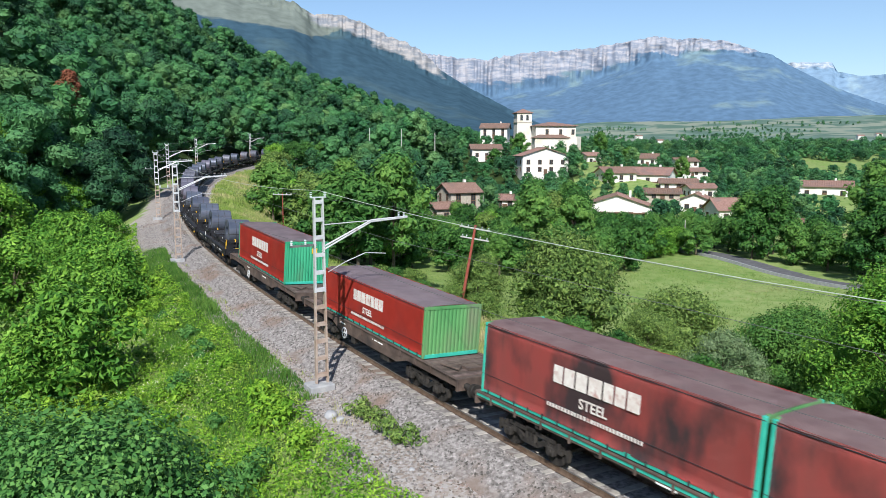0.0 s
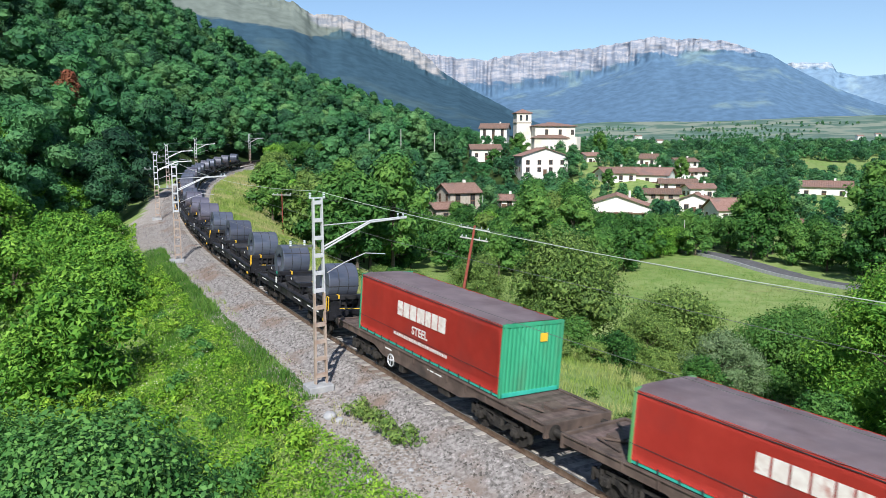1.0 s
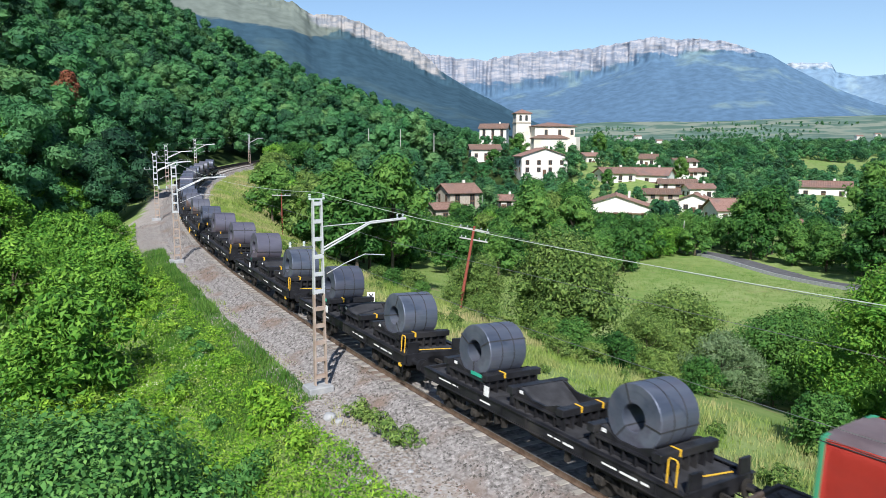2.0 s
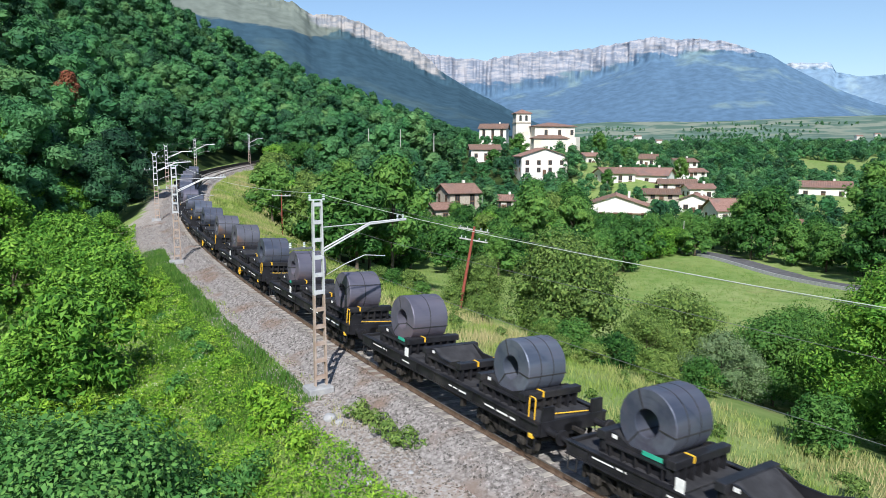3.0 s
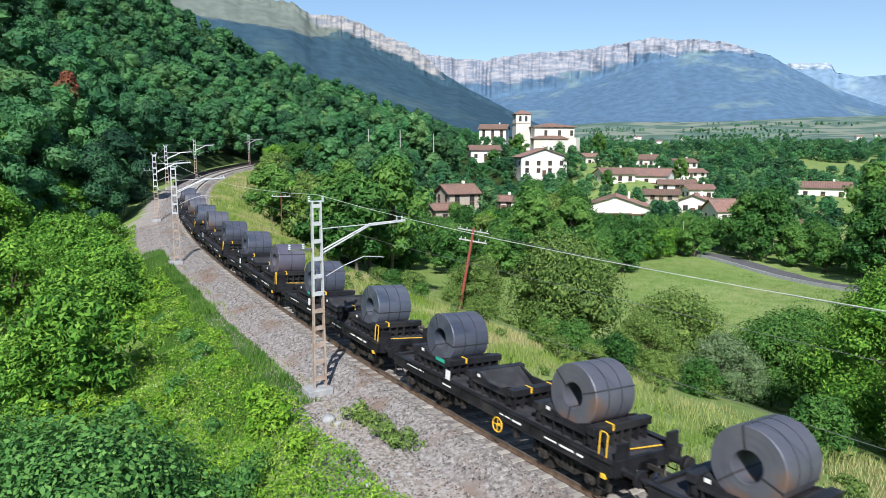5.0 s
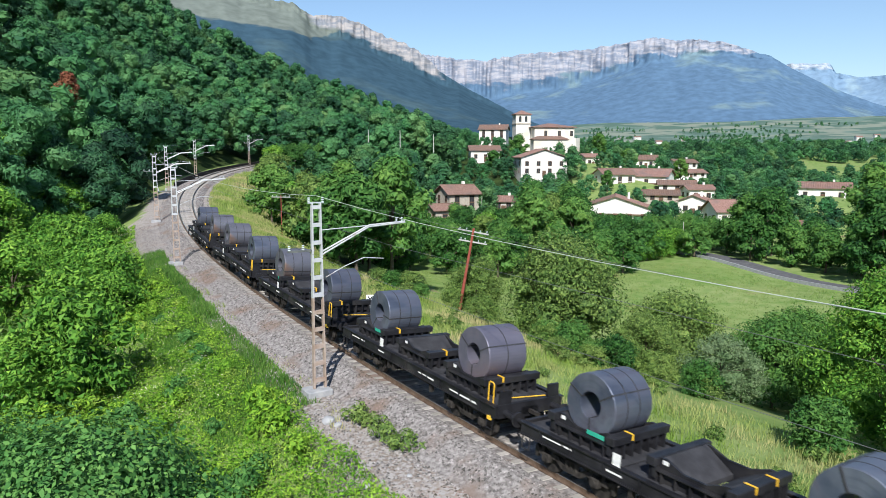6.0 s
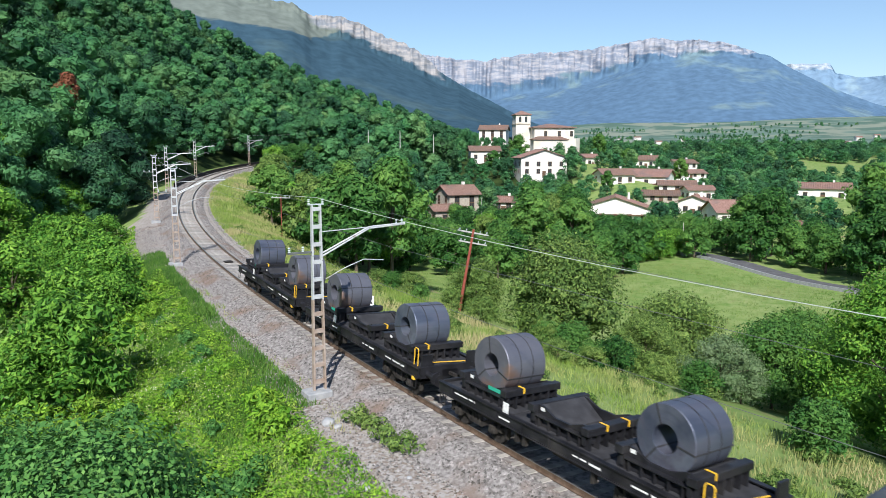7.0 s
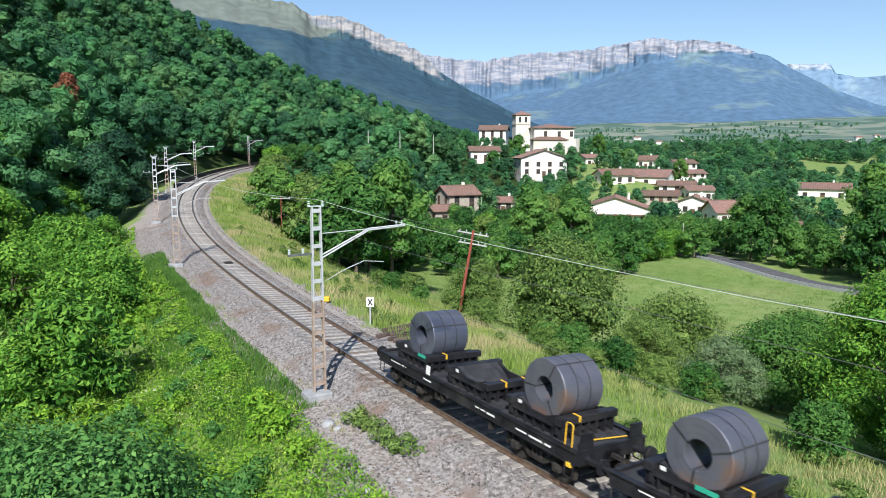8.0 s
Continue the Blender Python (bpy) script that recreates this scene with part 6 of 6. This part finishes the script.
def church():
    t = thing("church", pose(44, 252 * PLAN, 8.5, 0, 0, 8), "cream plastered village church with a square tower", "church")
    nave = part("nave_wall", box(-9.5, 6.6, -7, 7, -6, 11.0), M["church"], t)
    part("side_chapel", box(-11, 2.5, -11.5, -7.02, -6, 6.2), M["church"], t)
    apse = bmesh.new()
    for k in range(1):
        bmesh.ops.create_cone(apse, cap_ends=True, segments=8, radius1=4.6, radius2=4.6, depth=13.0, matrix=Matrix.Translation((6.8, 1, 0.5)) @ Matrix.Rotation(math.pi / 8, 4, "Z"))
    part("apse", apse, M["church"], t)

    def hip(name, x0, x1, y0, y1, z, rise, over=0.8):
        bm = bmesh.new()
        x0, x1, y0, y1 = x0 - over, x1 + over, y0 - over, y1 + over
        inset = min(x1 - x0, y1 - y0) / 2
        b0 = [bm.verts.new(v) for v in ((x0, y0, z - 0.15), (x1, y0, z - 0.15), (x1, y1, z - 0.15), (x0, y1, z - 0.15))]
        b1 = [bm.verts.new(v) for v in ((x0, y0, z + 0.1), (x1, y0, z + 0.1), (x1, y1, z + 0.1), (x0, y1, z + 0.1))]
        ym = (y0 + y1) / 2
        p_, q = bm.verts.new((x0 + inset, ym, z + rise)), bm.verts.new((x1 - inset + 0.01, ym, z + rise))
        bm.faces.new(list(reversed(b0)))
        for i in range(4):
            bm.faces.new((b0[i], b0[(i + 1) % 4], b1[(i + 1) % 4], b1[i]))
        bm.faces.new((b1[0], b1[1], q, p_)), bm.faces.new((b1[1], b1[2], q)), bm.faces.new((b1[2], b1[3], p_, q)), bm.faces.new((b1[3], b1[0], p_))
        part(name, bm, M["roof"], t, "terracotta tile roof")

    hip("nave_roof", -9.5, 6.6, -7, 7, 11.0, 1.7)
    hip("chapel_roof", -11, 2.5, -11.5, -7, 6.2, 1.3, 0.5)
    tower = part("tower", box(-15.5, -9.6, -1, 5, -6, 16.2), M["church"], t, "square bell tower")
    hip("tower_roof", -15.5, -9.6, -1, 5, 16.2, 1.7, 0.5)
    part("cornice", box(-15.7, -9.4, -1.2, 5.2, 12.3, 12.7), M["stone_wall"], t)
    # dark panels on the closed wall imitate the shade inside the openings
    for x in (-13.8, -11.4):
        bm = box(x - 0.5, x + 0.5, -1.06, -0.9, 13.2, 15.0)
        add_tube(bm, (x, -1.06, 15.0), (x, -0.9, 15.0), 0.5, seg=12)
        part("belfry_opening", bm, M["pane"], tower, "dark arched belfry opening")
    for x, z in ((-5, 8.6), (0.5, 8.6), (5.5, 8.6)):
        window_part(nave, x, -7, z, 1.0, 1.8, (0, -1))
    CLEAR.append((44, 280, 15))
    CLEAR.append((31, 282, 7))


def build_village():
    church()
    house(32.8, 212.5, 2.0, 15.5, 13, 5.4, 3.2, 6, "large whitewashed house with a low tiled gable", 2, 4, "y")
    house(22.0, 272, 15.2, 11.5, 10, 3.8, 2.4, -12, "whitewashed house with a tiled roof above the trees", 2, 3)
    house(15.5, 238, 6.6, 11, 9, 3.4, 2.0, 4, "whitewashed house with a tiled roof", 1, 3)
    house(3.3, 164.7 / PLAN, -4.4, 7.6, 8, 3.9, 2.2, 24, "stone farmhouse with a red tiled roof", 2, 2, "x", "stone_wall")
    house(-0.6, 157.0 / PLAN, -6.6, 4.6, 5, 3.0, 1.3, 24, "small stone barn with a red tiled roof", 1, 1, "x", "stone_wall", chimney=False)
    house(15.7, 177.7 / PLAN, -5.4, 5.2, 6, 2.4, 1.3, -10, "small whitewashed outbuilding with tiled roof", 1, 2)
    house(46.0, 185.3 / PLAN, -8.4, 17.5, 13, 3.0, 3.6, -14, "broad whitewashed farmhouse with a tiled gable roof", 1, 5, "y", gallery=True)
    house(55.0, 224.6 / PLAN, -2.0, 10.2, 9, 4.4, 2.0, 10, "white village house with a tiled roof", 2, 3)
    house(67.6, 227.4 / PLAN, -3.2, 12.5, 11, 4.9, 2.6, -30, "white village house with a dark timber gallery", 2, 3, "x", gallery=True)
    house(71.1, 212.4 / PLAN, -2.6, 10.4, 7, 2.4, 1.3, -14, "low white village house with tiled roof", 1, 3)
    house(75.1, 205.1 / PLAN, -4.3, 7.4, 7, 3.0, 1.3, 0, "small white village house", 1, 2)
    house(62.5, 200.0 / PLAN, -4.5, 9.4, 7, 1.9, 1.4, -14, "low outbuilding with a mottled tile roof", 1, 2, "x", "stone_wall", chimney=False)
    house(68.7, 189.6 / PLAN, -6.9, 7.6, 8, 3.2, 1.9, -26, "white house with its gable to the fields", 1, 2, "y")
    house(69.3, 171.3 / PLAN, -7.8, 7.0, 8, 2.7, 3.0, 6, "barn with a steep mottled tile roof", 1, 2, chimney=False)
    house(84.9, 292.1 / PLAN, 3.9, 8, 8, 2.6, 2.1, -20, "house with a red tiled roof among trees", 1, 2)
    house(98.0, 286.9 / PLAN, 3.2, 9, 8, 2.2, 1.6, 10, "house with a red tiled roof among trees", 1, 3)
    house(91.7, 263.3 / PLAN, 0.2, 12.4, 7, 1.8, 1.4, 10, "long low house with a red tiled roof", 1, 4, chimney=False)
    house(114.7, 210.2 / PLAN, -4.2, 14, 9, 3.1, 1.8, -28, "white farmhouse beyond the trees", 1, 3)
    house(122.1, 205.0 / PLAN, -5.6, 5, 6, 2.3, 1.2, -10, "small white house beside the farmhouse", 1, 1)
    house(77.0, 148.7 / PLAN, -9.6, 7, 7, 2.6, 1.8, -24, "white house half hidden behind trees", 1, 3, free=False)
    house(54.5, 262.0 / PLAN, 4.6, 6, 6, 3.2, 1.3, 20, "small white house below the church", 1, 2)
    # far farms on the valley floor
    rng = random.Random(77)
    for k in range(16):
        az = math.radians(rng.choice((rng.uniform(14, 20), rng.uniform(30, 36))))
        r = rng.uniform(1150, 1700)
        x, y = r * math.sin(az), r * math.cos(az)
        t = thing("far_house", pose(x, y, height1(x, y), 0, 0, rng.uniform(0, 90)), "tiny pale house far down the valley", "house", "far houses of the valley")
        w, d, h = rng.uniform(8, 16), rng.uniform(7, 10), rng.uniform(4, 6)
        part("wall", prism([(-d / 2, -2), (-d / 2, h), (0, h + 2), (d / 2, h), (d / 2, -2)], -w / 2, w / 2, "x"), M["wall"], t)
        part("roof", prism([(-d / 2 - 0.6, h - 0.3), (0, h + 2.1), (d / 2 + 0.6, h - 0.3), (0, h + 2.5)], -w / 2 - 0.5, w / 2 + 0.5, "x"), M["roof"], t)


build_village()


# ---------------------------------------------------------------- road, poles, signs
ROAD = [(33, 132), (38.5, 121), (43, 111), (47, 98.7), (51.5, 86.4), (57, 74), (66, 58.3), (80, 40.4)]


def smooth_line(pts, n):
    t = np.arange(len(pts))
    u = np.linspace(0, len(pts) - 1, n)
    x, y = np.interp(u, t, [p[0] for p in pts]), np.interp(u, t, [p[1] for p in pts])
    k = np.ones(7) / 7
    xs, ys = np.convolve(np.pad(x, 3, mode="edge"), k, "valid"), np.convolve(np.pad(y, 3, mode="edge"), k, "valid")
    return xs, ys


def ribbon(name, pts, offs, mat, label, cat):
    """A cross-section of (offset, height over the ground) points along a line."""
    xs, ys = smooth_line(pts, 90)
    tx, ty = np.gradient(xs), np.gradient(ys)
    ln = np.hypot(tx, ty)
    nx, ny = -ty / ln, tx / ln
    zc = height(xs, ys)
    V, n = [], len(offs)
    for i in range(len(xs)):
        for o, h in offs:
            V.append((xs[i] + nx[i] * o, ys[i] + ny[i] * o, zc[i] + h))
    F = [(i * n + j, i * n + j + 1, (i + 1) * n + j + 1, (i + 1) * n + j) for i in range(len(xs) - 1) for j in range(n - 1)]
    return tagged(mesh_object(name, V, F, mat), label, cat, kind="structure")


ribbon("road", ROAD, [(-0.5, -0.4), (-0.5, 0.14), (3.6, 0.16), (3.6, -0.4)], M["asphalt"], "narrow grey asphalt lane beside the meadow", "road")
ribbon("road_wall", ROAD, [(-0.55, -0.5), (-0.55, 0.42), (-0.9, 0.44), (-0.9, -0.5)], M["concrete"], "low pale concrete wall along the lane", "wall")


def pole(x, y, tall, r, mat, label, z=None, lean=(0, 0), arms=0, name="utility_pole"):
    z = height1(x, y) if z is None else z
    t = thing(name, pose(x, y, z, lean[0], lean[1], 0), label, "utility pole", "poles of the lines")
    part("shaft", tube((0, 0, -0.6), (0, 0, tall), r, r * 0.7, 10), M[mat], t)
    for k in range(arms):
        zz = tall - 0.25 - k * 0.75
        m = Matrix.Rotation(math.radians(-8 + 4 * k), 4, "Z")
        part("crossarm", box(-1.15 + 0.2 * k, 1.15, -0.05, 0.05, zz - 0.05, zz + 0.05, 0.01, m), M["pole"], t, "grey crossarm")
        for x_ in (-1.0 + 0.2 * k, -0.5, 0.5, 1.0):
            bm = bmesh.new()
            add_tube(bm, (x_, 0, zz + 0.05), (x_, 0, zz + 0.16), 0.012, seg=6)
            add_tube(bm, (x_, 0, zz + 0.10), (x_, 0, zz + 0.22), 0.05, 0.03, 8)
            part("insulator", bm, M["glass_ins"], t)
    return t


pole(1.1, 50.5, 6.9, 0.13, "pole_red", "leaning red-brown pole with two crossarms", -3.2, (0, 9.5), 2)
pole(-19.0, 81.3, 4.6, 0.07, "pole_red", "thin red-brown pole with a small crossarm", -0.4, (0, 0), 1)
pole(8.7, 156.7, 6.0, 0.09, "pole", "slim pale pole among trees", -6.5)
pole(41.4, 119, 5.4, 0.09, "pole", "slim grey pole beside the lane", -7.9)
for x, y, z, h in ((-34, 202, 8, 9.0), (-22, 206, 8, 8), (-13, 211, 8, 8), (-3, 215, 7, 8)):
    pole(x, y, h, 0.16, "pole", "pale mast rising from the woods", z)


def sign_x():
    t = thing("track_sign", pose(-4.0, 37.4, height1(-4.0, 37.4) - 0.1, 0, 0, 6), "white square track sign with a black X on a post", "sign")
    part("post", tube((0, 0, -0.3), (0, 0, 1.55), 0.045), M["mast"], t)
    plate = part("plate", box(-0.21, 0.21, -0.075, -0.05, 1.12, 1.66, 0.008), M["sign"], t)
    for a in (32, -32):
        part("cross_stroke", box(-0.032, 0.032, -0.081, -0.075, -0.21, 0.21, 0, Matrix.Translation((0, 0, 1.39)) @ Matrix.Rotation(math.radians(a), 4, "Y")), M["sign_black"], plate, "black stroke")


sign_x()


def road_sign(x, y, mat, tall, shape, label):
    t = thing("road_sign", pose(x, y, height1(x, y), 0, 0, -15), label, "road sign")
    part("post", tube((0, 0, -0.3), (0, 0, tall), 0.04), M["pole"], t)
    if shape == "disc":
        part("plate", tube((0, -0.06, tall - 0.1), (0, -0.04, tall - 0.1), 0.48, seg=20), M[mat], t)
    else:
        part("plate", box(-0.4, 0.4, -0.06, -0.04, tall - 0.6, tall + 0.3, 0.02), M[mat], t)
        part("lower_plate", box(-0.45, 0.45, -0.06, -0.04, tall - 1.15, tall - 0.75, 0.02), M["sign"], t, "small white plate")


road_sign(40.9, 115, "sign_red", 2.2, "disc", "round red road sign at the lane")
road_sign(42.4, 115.6, "sign_blue", 2.4, "square", "blue and white road sign at the lane")


def trackside_box():
    p_ = on_track(24.7, 2.9, 0, True)
    p_.z = height1(p_.x, p_.y)
    t = thing("trackside_box", Matrix.Translation(p_), "small yellow trackside box", "equipment box")
    part("body", box(-0.28, 0.28, -0.2, 0.2, 0.1, 0.42, 0.05), M["yellow"], t)
    part("foot", box(-0.1, 0.1, -0.1, 0.1, -0.2, 0.1), M["concrete"], t)


trackside_box()


def debris():
    """Old sleepers and a stone heap beside the track, and rocks on the bank."""
    rng = random.Random(6)
    for k in range(5):
        p_ = on_track(17.0 - k * 0.5 + rng.uniform(-0.3, 0.3), 3.6 + rng.uniform(-0.3, 0.7), 0, True)
        t = thing("old_sleeper", pose(p_.x, p_.y, height1(p_.x, p_.y) + 0.06, 0, 0, rng.uniform(20, 60)), "dark weathered wooden sleeper lying beside the track", "sleeper", "old sleepers")
        part("beam", box(-1.0, 1.0, -0.11, 0.11, -0.05, 0.14, 0.02), M["plank"], t)
    for x, y, r in ((-4.1, 23.8, 0.26), (-3.7, 23.4, 0.15), (-2.2, 19.3, 0.13), (-1.6, 17.3, 0.10), (-1.0, 19.7, 0.09), (-0.4, 15.9, 0.12)):
        bm = bmesh.new()
        bmesh.ops.create_icosphere(bm, subdivisions=2, radius=r)
        for v in bm.verts:
            v.co *= 1 + 0.35 * noise.noise(v.co * 3 / r * 0.3 + Vector((x, y, 0)))
            v.co.z *= 0.6
        t = thing("rock", pose(x, y, height1(x, y) + 0.02), "pale grey rock on the verge", "rock", "rocks on the verge")
        part("body", bm, M["concrete"], t)
    p_ = on_track(38.7, 0.1, -0.16)
    bm = bmesh.new()
    add_box(bm, -0.35, 0.35, -0.3, 0.3, 0, 0.07, bevel=0.02)
    t = thing("track_plate", Matrix.Translation(p_) @ Matrix.Rotation(2.1, 4, "Z"), "dark flat plate lying between the rails", "plate")
    part("plate", bm, M["under"], t)


debris()


def parapet():
    """Low dark wall on the outside of the far curve."""
    pts = [on_track(s, -3.4 if s > 129 else -3.6, 0, True) for s in np.arange(114, 184, 2)]
    V, F = [], []
    for p_ in pts:
        V += [(p_.x, p_.y, p_.z - 1.0), (p_.x, p_.y, p_.z + 0.22), (p_.x - 0.3, p_.y + 0.1, p_.z + 0.22), (p_.x - 0.3, p_.y + 0.1, p_.z - 1.0)]
    for i in range(len(pts) - 1):
        for j in range(4):
            F.append((i * 4 + j, i * 4 + (j + 1) % 4, (i + 1) * 4 + (j + 1) % 4, (i + 1) * 4 + j))
    tagged(mesh_object("parapet", V, F, M["under"]), "low dark parapet wall outside the curve", "wall", kind="structure")


parapet()


# ---------------------------------------------------------------- what moves
def motions():
    ts = np.arange(0, 8.01, 0.25)
    for ob, s0, half, rest in moving:
        walk(ob, [(float(t), track_pose(ahead(s0 - run(float(t)), float(t)), half) @ rest) for t in ts])
    for ob in [o for o in scene.objects if o.name.split(".")[0] == "wheelset"]:
        at = ob.matrix_local.translation.copy()
        walk(ob, [(k / FPS, pose(at.x, at.y, at.z, 0, -math.degrees(run(k / FPS) / WHEEL_R), 0)) for k in range(241)])


build_mid_trees()
build_sleepers()
motions()
